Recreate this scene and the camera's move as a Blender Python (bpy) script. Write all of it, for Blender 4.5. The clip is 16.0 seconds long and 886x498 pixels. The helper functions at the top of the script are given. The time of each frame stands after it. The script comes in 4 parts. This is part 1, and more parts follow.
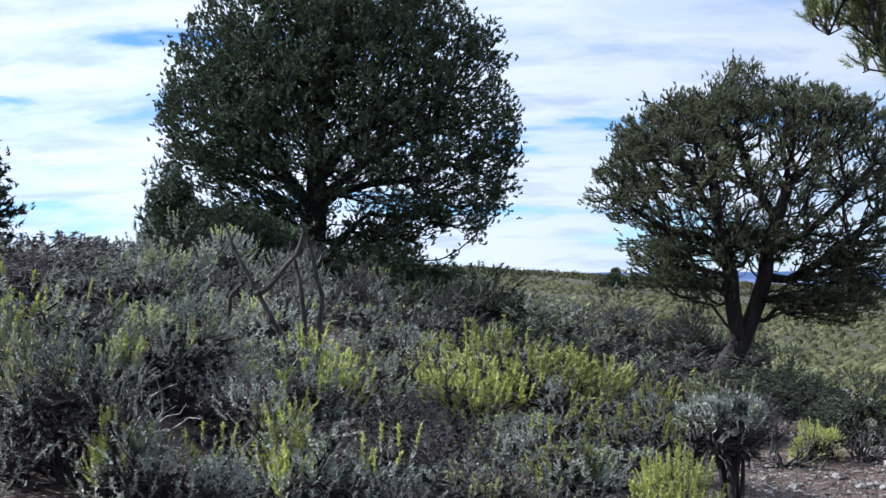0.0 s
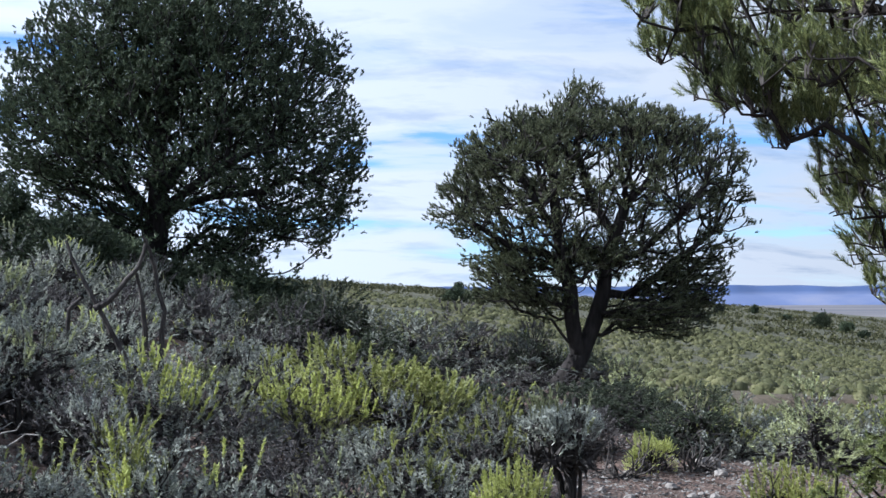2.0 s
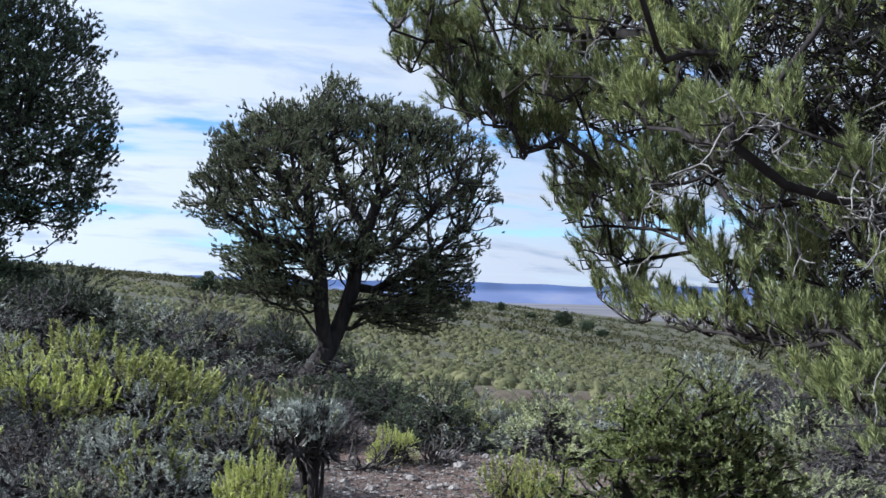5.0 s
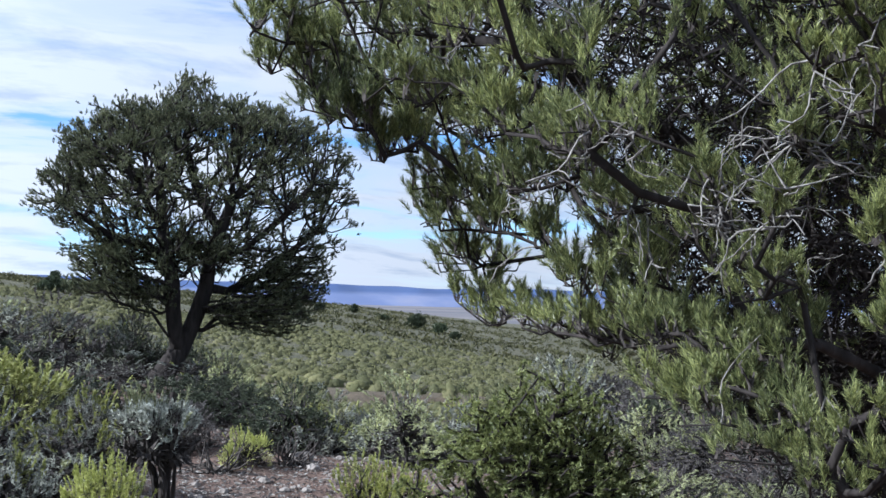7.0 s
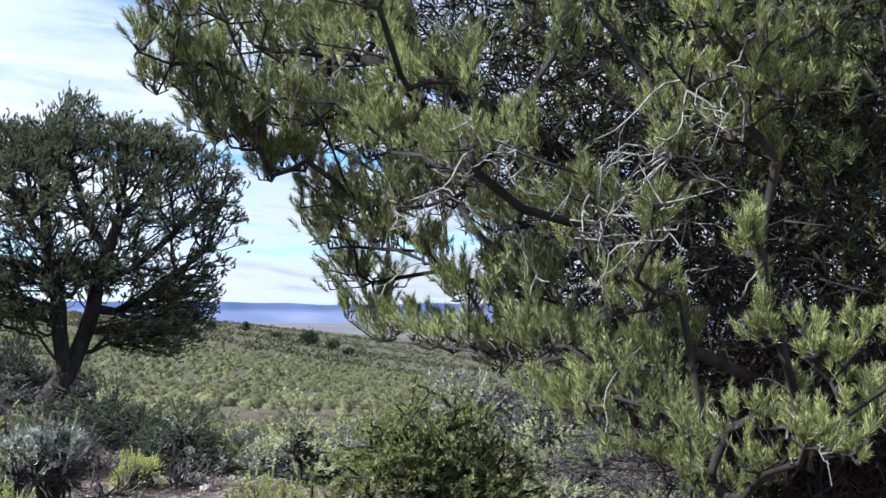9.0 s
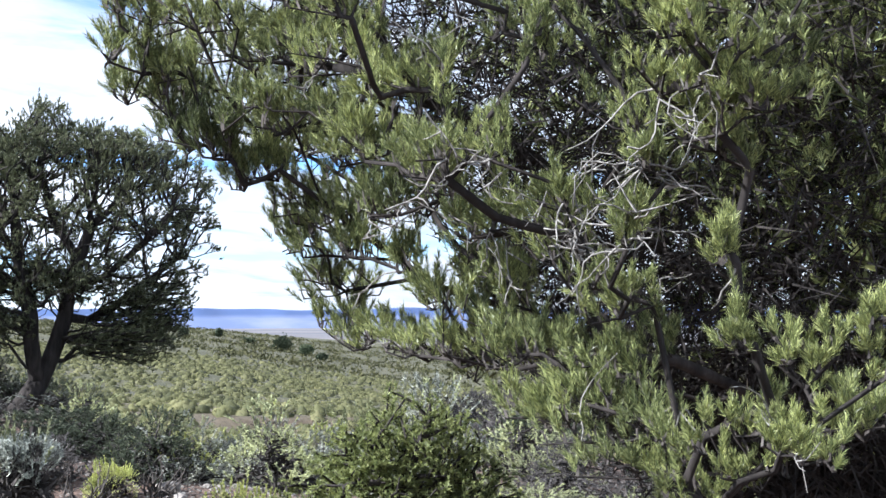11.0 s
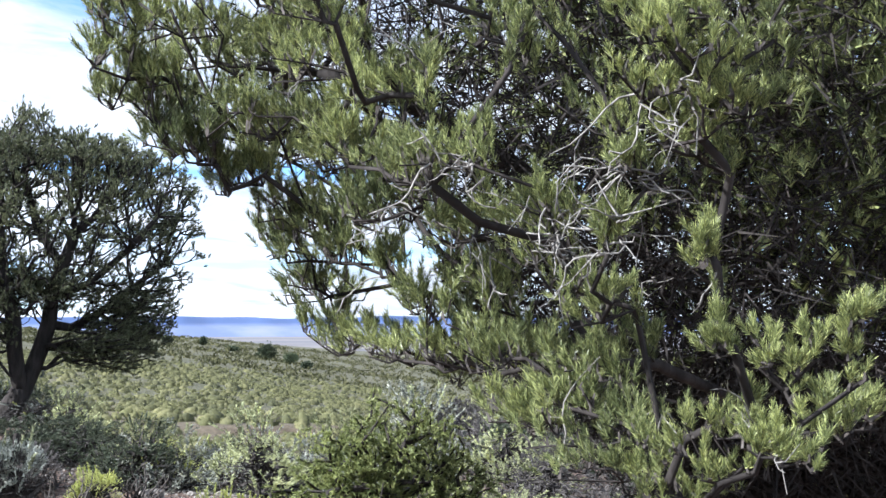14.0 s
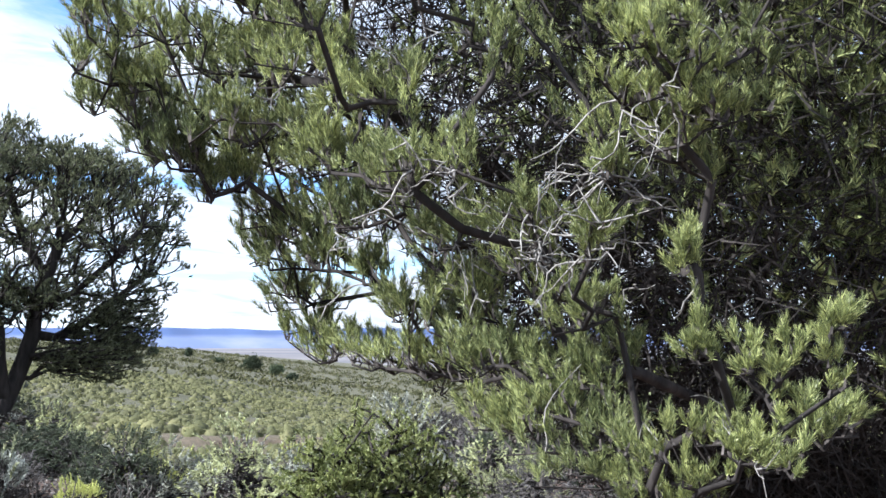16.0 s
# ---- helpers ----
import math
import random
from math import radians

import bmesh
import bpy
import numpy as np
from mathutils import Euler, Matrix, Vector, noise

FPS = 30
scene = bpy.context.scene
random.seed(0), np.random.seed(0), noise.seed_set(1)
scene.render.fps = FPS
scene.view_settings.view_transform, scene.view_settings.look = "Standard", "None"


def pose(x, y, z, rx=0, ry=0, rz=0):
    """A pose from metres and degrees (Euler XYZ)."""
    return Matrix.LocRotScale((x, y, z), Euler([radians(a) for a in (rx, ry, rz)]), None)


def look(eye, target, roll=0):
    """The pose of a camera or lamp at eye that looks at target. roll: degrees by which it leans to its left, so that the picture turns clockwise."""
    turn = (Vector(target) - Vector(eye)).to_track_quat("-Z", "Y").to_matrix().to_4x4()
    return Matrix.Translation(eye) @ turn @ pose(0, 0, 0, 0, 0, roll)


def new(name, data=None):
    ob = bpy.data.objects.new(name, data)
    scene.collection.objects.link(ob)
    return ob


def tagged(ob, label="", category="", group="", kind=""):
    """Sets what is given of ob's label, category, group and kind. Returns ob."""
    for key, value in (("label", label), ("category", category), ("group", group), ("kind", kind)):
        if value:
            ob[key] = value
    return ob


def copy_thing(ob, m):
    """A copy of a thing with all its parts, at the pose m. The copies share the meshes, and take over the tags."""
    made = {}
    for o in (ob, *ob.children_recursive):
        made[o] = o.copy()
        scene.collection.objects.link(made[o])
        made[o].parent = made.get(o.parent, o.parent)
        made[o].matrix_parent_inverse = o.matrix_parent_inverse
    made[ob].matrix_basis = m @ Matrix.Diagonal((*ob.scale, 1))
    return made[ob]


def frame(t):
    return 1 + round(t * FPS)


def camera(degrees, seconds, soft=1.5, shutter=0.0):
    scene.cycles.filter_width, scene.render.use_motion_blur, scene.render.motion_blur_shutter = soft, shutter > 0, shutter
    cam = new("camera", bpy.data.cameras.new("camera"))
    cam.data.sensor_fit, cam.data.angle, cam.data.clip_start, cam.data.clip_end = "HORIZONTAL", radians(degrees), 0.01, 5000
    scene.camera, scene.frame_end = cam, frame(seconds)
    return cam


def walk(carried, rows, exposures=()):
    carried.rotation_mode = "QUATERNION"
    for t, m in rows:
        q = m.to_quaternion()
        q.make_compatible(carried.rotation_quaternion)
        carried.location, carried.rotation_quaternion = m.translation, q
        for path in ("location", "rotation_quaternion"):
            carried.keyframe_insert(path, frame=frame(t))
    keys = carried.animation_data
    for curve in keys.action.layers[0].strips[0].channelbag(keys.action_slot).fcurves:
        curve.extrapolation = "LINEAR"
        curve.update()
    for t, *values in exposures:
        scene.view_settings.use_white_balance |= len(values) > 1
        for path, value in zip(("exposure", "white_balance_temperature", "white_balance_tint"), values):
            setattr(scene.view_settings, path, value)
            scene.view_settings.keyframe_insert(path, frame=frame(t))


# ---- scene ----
import functools

cam = camera(36.0, 16.0, soft=1.5)
EYE = 1.6
# seconds, eye offset x y z, yaw (left +), pitch (up +), roll
ROWS = [
    (0.0, 0.040, 0.198, -0.017, -0.00, 1.15, -0.87),
    (0.5, 0.038, 0.186, -0.018, -1.40, 1.14, -1.22),
    (1.0, 0.039, 0.168, -0.013, -2.96, 0.92, -1.36),
    (1.5, 0.037, 0.152, -0.005, -4.29, 1.50, -0.99),
    (2.0, 0.032, 0.126, -0.008, -6.56, 1.64, -0.58),
    (2.5, 0.030, 0.103, -0.005, -8.40, 1.84, -0.38),
    (3.0, 0.023, 0.081, -0.005, -9.94, 2.08, 0.18),
    (3.5, 0.019, 0.056, -0.003, -11.13, 1.98, 0.18),
    (4.0, 0.025, 0.038, -0.002, -13.11, 1.80, 0.36),
    (6.5, 0.006, -0.021, 0.008, -21.53, 1.14, 1.77),
    (7.0, 0.000, -0.015, 0.003, -23.05, 1.59, 1.50),
    (7.5, 0.005, -0.025, -0.003, -24.71, 1.88, 1.02),
    (8.0, -0.009, -0.046, 0.015, -25.95, 1.99, 0.74),
    (8.5, -0.014, -0.043, 0.009, -26.79, 2.22, 0.98),
    (9.0, -0.009, -0.056, 0.008, -27.59, 2.28, 0.35),
    (11.5, -0.009, -0.050, 0.021, -28.90, 2.53, -0.03),
    (12.0, -0.006, -0.054, 0.006, -29.06, 2.66, 0.05),
    (12.5, -0.008, -0.064, 0.008, -29.17, 2.88, -0.13),
    (13.0, -0.009, -0.072, 0.005, -29.17, 2.90, -0.26),
    (13.5, -0.017, -0.069, 0.005, -29.57, 2.91, -0.42),
    (14.0, -0.014, -0.066, 0.010, -29.36, 2.81, -0.14),
    (14.5, -0.013, -0.065, 0.007, -29.29, 2.92, -0.34),
    (15.0, -0.009, -0.063, 0.009, -29.34, 3.07, -0.46),
    (15.5, -0.008, -0.058, 0.014, -29.50, 3.14, -0.01),
    (16.0, -0.002, -0.065, -0.002, -29.93, 3.32, 0.07),
]


def cam_pose(x, y, z, yaw, pitch, roll):
    eye = Vector((x, y, EYE + z))
    a, p = radians(yaw), radians(pitch)
    ahead = Vector((-math.sin(a) * math.cos(p), math.cos(a) * math.cos(p), math.sin(p)))
    return look(eye, eye + ahead, roll)


walk(cam, [(t, cam_pose(*r)) for t, *r in ROWS], [(0.0, 0.82, 5420, 11.5), (4.0, 0.78, 5360, 11.5), (7.5, 0.91, 5440, 11.5), (9.0, 1.14, 5550, 11.5), (12.0, 1.58, 5660, 11), (16.0, 1.58, 5660, 11)])

# ---- light ----
SUN_AZ, SUN_EL = -82.0, 37.0      # degrees right of the first view, and up
world = bpy.data.worlds.new("sky")
scene.world = world
world.use_nodes = True


def node(tree, kind, **values):
    n = tree.nodes.new(kind)
    for key, value in values.items():
        n.inputs[key.replace("_", " ")].default_value = value
    return n


def ramp(tree, stops, mode="LINEAR"):
    r = tree.nodes.new("ShaderNodeValToRGB")
    r.color_ramp.interpolation = mode
    while len(r.color_ramp.elements) < len(stops):
        r.color_ramp.elements.new(0.5)
    for e, (p, c) in zip(r.color_ramp.elements, stops):
        e.position, e.color = p, (*c, 1) if len(c) == 3 else c
    return r


def build_sky():
    t = world.node_tree
    t.nodes.clear()
    out, bg = t.nodes.new("ShaderNodeOutputWorld"), node(t, "ShaderNodeBackground", Strength=0.061)
    sky = t.nodes.new("ShaderNodeTexSky")
    sky.sky_type, sky.sun_disc = "NISHITA", False
    sky.sun_elevation, sky.sun_rotation = radians(SUN_EL), radians(SUN_AZ)
    sky.altitude, sky.dust_density, sky.ozone_density = 2000, 0.4, 2.5
    coord = t.nodes.new("ShaderNodeTexCoord")
    sep = t.nodes.new("ShaderNodeSeparateXYZ")
    t.links.new(coord.outputs["Generated"], sep.inputs[0])
    # flat cloud deck: direction divided by its height
    high = t.nodes.new("ShaderNodeMath")
    high.operation = "MAXIMUM"
    high.inputs[1].default_value = 0.0
    t.links.new(sep.outputs[2], high.inputs[0])
    lift = t.nodes.new("ShaderNodeMath")
    lift.operation = "ADD"
    lift.inputs[1].default_value = 0.22
    t.links.new(high.outputs[0], lift.inputs[0])
    flat = t.nodes.new("ShaderNodeVectorMath")
    flat.operation = "DIVIDE"
    comb = t.nodes.new("ShaderNodeCombineXYZ")
    for i in range(3):
        t.links.new(lift.outputs[0], comb.inputs[i])
    t.links.new(coord.outputs["Generated"], flat.inputs[0])
    t.links.new(comb.outputs[0], flat.inputs[1])
    mp = t.nodes.new("ShaderNodeMapping")
    mp.inputs["Location"].default_value = (3.1, 1.7, 0.0)
    mp.inputs["Rotation"].default_value = (0, 0, radians(18))
    mp.inputs["Scale"].default_value = (0.8, 1.5, 0.0)
    t.links.new(flat.outputs[0], mp.inputs[0])
    big = node(t, "ShaderNodeTexNoise", Scale=1.9, Detail=9.0, Roughness=0.55, Distortion=0.35)
    t.links.new(mp.outputs[0], big.inputs["Vector"])
    mask = ramp(t, [(0.35, (0, 0, 0)), (0.46, (0.8, 0.8, 0.8)), (0.56, (1, 1, 1))], "EASE")
    t.links.new(big.outputs[0], mask.inputs[0])
    fine = node(t, "ShaderNodeTexNoise", Scale=3.4, Detail=6.0, Roughness=0.6, Distortion=0.3)
    t.links.new(mp.outputs[0], fine.inputs["Vector"])
    shade = ramp(t, [(0.34, (6.8, 7.5, 8.4)), (0.50, (9.6, 9.8, 9.9))])
    t.links.new(fine.outputs[0], shade.inputs[0])
    tint = t.nodes.new("ShaderNodeMix")
    tint.data_type, tint.blend_type = "RGBA", "MULTIPLY"
    tint.inputs[0].default_value = 1.0
    tint.inputs[7].default_value = (1.08, 1.30, 1.58, 1)
    t.links.new(sky.outputs[0], tint.inputs[6])
    mix = t.nodes.new("ShaderNodeMix")
    mix.data_type = "RGBA"
    t.links.new(mask.outputs[0], mix.inputs[0])
    t.links.new(tint.outputs[2], mix.inputs[6])
    # the clouds on the sun's side are the brightest
    side = t.nodes.new("ShaderNodeMapRange")
    for i, v in enumerate((-0.15, 0.45, 1.03, 0.66)):
        side.inputs[i + 1].default_value = v
    t.links.new(sep.outputs[0], side.inputs[0])
    lit = t.nodes.new("ShaderNodeVectorMath")
    lit.operation = "SCALE"
    t.links.new(shade.outputs[0], lit.inputs[0])
    t.links.new(side.outputs[0], lit.inputs["Scale"])
    t.links.new(lit.outputs[0], mix.inputs[7])
    t.links.new(mix.outputs[2], bg.inputs["Color"])
    t.links.new(bg.outputs[0], out.inputs[0])


build_sky()
sun = new("sun", bpy.data.lights.new("sun", "SUN"))
sun.data.energy, sun.data.angle, sun.data.color = 5.0, radians(0.6), (1.0, 0.95, 0.86)
_a, _e = radians(SUN_AZ), radians(SUN_EL)
sun.matrix_basis = look((0, 0, 30), Vector((0, 0, 30)) - Vector((math.sin(_a) * math.cos(_e), math.cos(_a) * math.cos(_e), math.sin(_e))))

# ---- materials ----


def material(name):
    m = bpy.data.materials.new(name)
    m.use_nodes = True
    t = m.node_tree
    return m, t, t.nodes["Principled BSDF"], t.nodes["Material Output"]


def mixed(t, fac, a, b, blend="MIX"):
    n = t.nodes.new("ShaderNodeMix")
    n.data_type, n.blend_type = "RGBA", blend
    for socket, v in ((n.inputs[0], fac), (n.inputs[6], a), (n.inputs[7], b)):
        if hasattr(v, "default_value"):
            t.links.new(v, socket)
        elif isinstance(v, (tuple, list)):
            socket.default_value = (*v, 1)
        else:
            socket.default_value = v
    return n.outputs[2]


def leaf_material(name, dark, mid, light, through_light=0.3, rough=0.6, patch=1.5, drift=0.25):
    """Foliage: each leaf its own tone, drifting in patches, letting some light through."""
    m, t, p, out = material(name)
    geo, info = t.nodes.new("ShaderNodeNewGeometry"), t.nodes.new("ShaderNodeObjectInfo")
    r = ramp(t, [(0.0, dark), (0.5, mid), (1.0, light)])
    t.links.new(geo.outputs["Random Per Island"], r.inputs[0])
    co = t.nodes.new("ShaderNodeTexCoord")
    nz = node(t, "ShaderNodeTexNoise", Scale=patch, Detail=3.0)
    t.links.new(co.outputs["Object"], nz.inputs["Vector"])
    pr = ramp(t, [(0.3, (1 - drift * 1.1, 1 - drift * 1.05, 1 - drift * 1.05)), (0.7, (1 + drift * 0.9, 1 + drift * 0.8, 1 + drift * 0.45))])
    t.links.new(nz.outputs[0], pr.inputs[0])
    col = mixed(t, 1.0, r.outputs[0], pr.outputs[0], "MULTIPLY")
    hs = t.nodes.new("ShaderNodeHueSaturation")
    mr = t.nodes.new("ShaderNodeMapRange")
    mr.inputs[3].default_value, mr.inputs[4].default_value = 0.62, 1.35
    t.links.new(info.outputs["Random"], mr.inputs[0])
    t.links.new(mr.outputs[0], hs.inputs["Value"])
    t.links.new(col, hs.inputs["Color"])
    t.links.new(hs.outputs[0], p.inputs["Base Color"])
    p.inputs["Roughness"].default_value = rough
    p.inputs["Specular IOR Level"].default_value = 0.22
    tr = t.nodes.new("ShaderNodeBsdfTranslucent")
    t.links.new(hs.outputs[0], tr.inputs["Color"])
    mx = t.nodes.new("ShaderNodeMixShader")
    mx.inputs[0].default_value = through_light
    t.links.new(p.outputs[0], mx.inputs[1])
    t.links.new(tr.outputs[0], mx.inputs[2])
    t.links.new(mx.outputs[0], out.inputs[0])
    return m


def bark_material(name, dark, light, scale=9.0, stretch=0.25):
    m, t, p, _ = material(name)
    co = t.nodes.new("ShaderNodeTexCoord")
    mp = t.nodes.new("ShaderNodeMapping")
    mp.inputs["Scale"].default_value = (1, 1, stretch)
    t.links.new(co.outputs["Object"], mp.inputs[0])
    a = node(t, "ShaderNodeTexNoise", Scale=scale, Detail=8.0, Roughness=0.65)
    b = node(t, "ShaderNodeTexVoronoi", Scale=scale * 2.2)
    t.links.new(mp.outputs[0], a.inputs["Vector"])
    t.links.new(mp.outputs[0], b.inputs["Vector"])
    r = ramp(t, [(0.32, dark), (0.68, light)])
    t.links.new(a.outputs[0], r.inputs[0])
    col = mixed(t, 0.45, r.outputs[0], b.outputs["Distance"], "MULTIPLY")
    t.links.new(col, p.inputs["Base Color"])
    p.inputs["Roughness"].default_value = 0.9
    p.inputs["Specular IOR Level"].default_value = 0.2
    bp = node(t, "ShaderNodeBump", Strength=0.7, Distance=0.02)
    t.links.new(b.outputs["Distance"], bp.inputs["Height"])
    t.links.new(bp.outputs[0], p.inputs["Normal"])
    return m


SAGE = leaf_material("sagebrush_leaf", (0.16, 0.174, 0.164), (0.28, 0.296, 0.272), (0.45, 0.465, 0.42), 0.14, 0.6, 1.5, 0.42)
SAGE_FAR = leaf_material("sagebrush_clump", (0.08, 0.085, 0.04), (0.112, 0.115, 0.055), (0.15, 0.148, 0.076), 0.12, 0.8, patch=0.7, drift=0.42)
BLOOM = leaf_material("yellow_bloom", (0.32, 0.36, 0.10), (0.42, 0.45, 0.15), (0.54, 0.55, 0.22), 0.35)
RABBIT = leaf_material("rabbitbrush_leaf", (0.29, 0.32, 0.125), (0.43, 0.45, 0.18), (0.57, 0.575, 0.25), 0.3)
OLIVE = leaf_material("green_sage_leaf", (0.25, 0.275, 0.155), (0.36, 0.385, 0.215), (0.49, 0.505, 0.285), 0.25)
DRYLEAF = leaf_material("dry_sage_leaf", (0.058, 0.052, 0.053), (0.105, 0.096, 0.097), (0.175, 0.162, 0.16), 0.15)
# dark leaves; on bushes near the trees the colour also carries shade
DARKBUSH = leaf_material("dark_and_shaded_leaf", (0.03, 0.04, 0.027), (0.055, 0.068, 0.043), (0.09, 0.102, 0.066), 0.2)
PINYON = leaf_material("pinyon_needle", (0.055, 0.07, 0.044), (0.155, 0.175, 0.10), (0.32, 0.335, 0.19), 0.25, 0.45, 0.8)
PINYON_NEAR = leaf_material("pinyon_needle_near", (0.056, 0.072, 0.035), (0.175, 0.207, 0.09), (0.47, 0.505, 0.222), 0.28, 0.33, 3.0, 0.42)
JUNIPER = leaf_material("juniper_scale", (0.03, 0.042, 0.028), (0.058, 0.078, 0.046), (0.105, 0.13, 0.072), 0.15, 0.55, 0.6)
SHRUBJUN = leaf_material("young_juniper_scale", (0.118, 0.148, 0.056), (0.24, 0.28, 0.11), (0.45, 0.49, 0.20), 0.38, 0.45, 2.0)
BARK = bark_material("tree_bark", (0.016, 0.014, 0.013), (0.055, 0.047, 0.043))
SAGEWOOD = bark_material("sage_wood", (0.03, 0.027, 0.025), (0.095, 0.085, 0.078), 20.0)
DEADWOOD = bark_material("dead_wood", (0.15, 0.14, 0.13), (0.38, 0.36, 0.33), 25.0)
SNAGWOOD = bark_material("weathered_wood", (0.045, 0.04, 0.037), (0.12, 0.105, 0.095), 16.0)


def ground_material():
    m, t, p, _ = material("dry_soil")
    co = t.nodes.new("ShaderNodeTexCoord")
    big = node(t, "ShaderNodeTexNoise", Scale=0.35, Detail=5.0)
    mid = node(t, "ShaderNodeTexNoise", Scale=4.0, Detail=8.0, Roughness=0.7)
    grit = node(t, "ShaderNodeTexVoronoi", Scale=34.0)
    for n in (big, mid, grit):
        t.links.new(co.outputs["Object"], n.inputs["Vector"])
    r = ramp(t, [(0.3, (0.062, 0.038, 0.03)), (0.5, (0.12, 0.081, 0.064)), (0.72, (0.22, 0.167, 0.14))])
    t.links.new(mid.outputs[0], r.inputs[0])
    g = ramp(t, [(0.35, (0.75, 0.72, 0.7)), (0.65, (1.1, 1.05, 1.0))])
    t.links.new(big.outputs[0], g.inputs[0])
    col = mixed(t, 1.0, r.outputs[0], g.outputs[0], "MULTIPLY")
    v = ramp(t, [(0.0, (1.25, 1.2, 1.15)), (0.6, (0.7, 0.68, 0.66))])
    t.links.new(grit.outputs["Distance"], v.inputs[0])
    soil = mixed(t, 0.6, col, v.outputs[0], "MULTIPLY")
    # low growth covers the soil of the open range; the far plain's pale haze is painted by distance
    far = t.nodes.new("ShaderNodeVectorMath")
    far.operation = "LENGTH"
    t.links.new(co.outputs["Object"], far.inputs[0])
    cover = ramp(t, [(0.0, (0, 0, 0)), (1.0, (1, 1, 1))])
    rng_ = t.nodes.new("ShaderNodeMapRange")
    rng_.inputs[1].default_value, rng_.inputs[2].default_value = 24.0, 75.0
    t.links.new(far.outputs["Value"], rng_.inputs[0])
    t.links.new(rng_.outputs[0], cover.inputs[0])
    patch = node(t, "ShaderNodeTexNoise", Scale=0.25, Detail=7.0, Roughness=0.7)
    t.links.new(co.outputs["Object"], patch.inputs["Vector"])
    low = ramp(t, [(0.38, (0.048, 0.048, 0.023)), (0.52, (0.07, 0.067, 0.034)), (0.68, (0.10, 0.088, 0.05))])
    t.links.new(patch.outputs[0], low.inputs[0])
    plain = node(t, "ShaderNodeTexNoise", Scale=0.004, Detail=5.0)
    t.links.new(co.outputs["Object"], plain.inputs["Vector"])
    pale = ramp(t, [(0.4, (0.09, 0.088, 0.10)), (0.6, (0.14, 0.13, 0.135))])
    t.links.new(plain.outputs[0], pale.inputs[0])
    haze_range = t.nodes.new("ShaderNodeMapRange")
    haze_range.inputs[1].default_value, haze_range.inputs[2].default_value = 400.0, 2200.0
    t.links.new(far.outputs["Value"], haze_range.inputs[0])
    # steep banks are bare earth
    geo, ax = t.nodes.new("ShaderNodeNewGeometry"), t.nodes.new("ShaderNodeSeparateXYZ")
    t.links.new(geo.outputs["Normal"], ax.inputs[0])
    steep = t.nodes.new("ShaderNodeMapRange")
    steep.inputs[1].default_value, steep.inputs[2].default_value = 0.86, 0.97
    t.links.new(ax.outputs[2], steep.inputs[0])
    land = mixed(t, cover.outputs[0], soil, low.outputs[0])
    land = mixed(t, steep.outputs[0], mixed(t, 1.0, soil, (0.26, 0.19, 0.16), "MULTIPLY"), land)
    t.links.new(mixed(t, haze_range.outputs[0], land, pale.outputs[0]), p.inputs["Base Color"])
    p.inputs["Roughness"].default_value = 0.95
    bp = node(t, "ShaderNodeBump", Strength=0.8, Distance=0.03)
    t.links.new(grit.outputs["Distance"], bp.inputs["Height"])
    t.links.new(bp.outputs[0], p.inputs["Normal"])
    return m


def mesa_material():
    m, t, p, _ = material("hazy_mesa")
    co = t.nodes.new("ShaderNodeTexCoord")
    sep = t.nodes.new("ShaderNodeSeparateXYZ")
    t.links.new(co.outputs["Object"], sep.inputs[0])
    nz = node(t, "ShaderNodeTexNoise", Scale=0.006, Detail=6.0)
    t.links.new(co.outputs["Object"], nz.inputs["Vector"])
    # the haze of distance is put into these blue base colours
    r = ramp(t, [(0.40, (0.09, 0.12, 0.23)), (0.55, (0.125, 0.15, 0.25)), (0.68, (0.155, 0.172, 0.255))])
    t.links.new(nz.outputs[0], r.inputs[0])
    # the rim and the upper slopes are a darker blue
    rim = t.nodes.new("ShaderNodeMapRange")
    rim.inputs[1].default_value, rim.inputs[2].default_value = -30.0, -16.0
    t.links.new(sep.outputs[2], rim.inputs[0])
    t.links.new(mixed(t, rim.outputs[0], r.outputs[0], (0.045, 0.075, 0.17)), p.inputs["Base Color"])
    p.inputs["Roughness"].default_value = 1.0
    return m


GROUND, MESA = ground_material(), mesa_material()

# ---- helpers for building ----
rng = np.random.default_rng(7)


def polar(az, d):
    return d * math.sin(radians(az)), d * math.cos(radians(az))


def smooth(t):
    t = np.clip(t, 0, 1)
    return t * t * (3 - 2 * t)


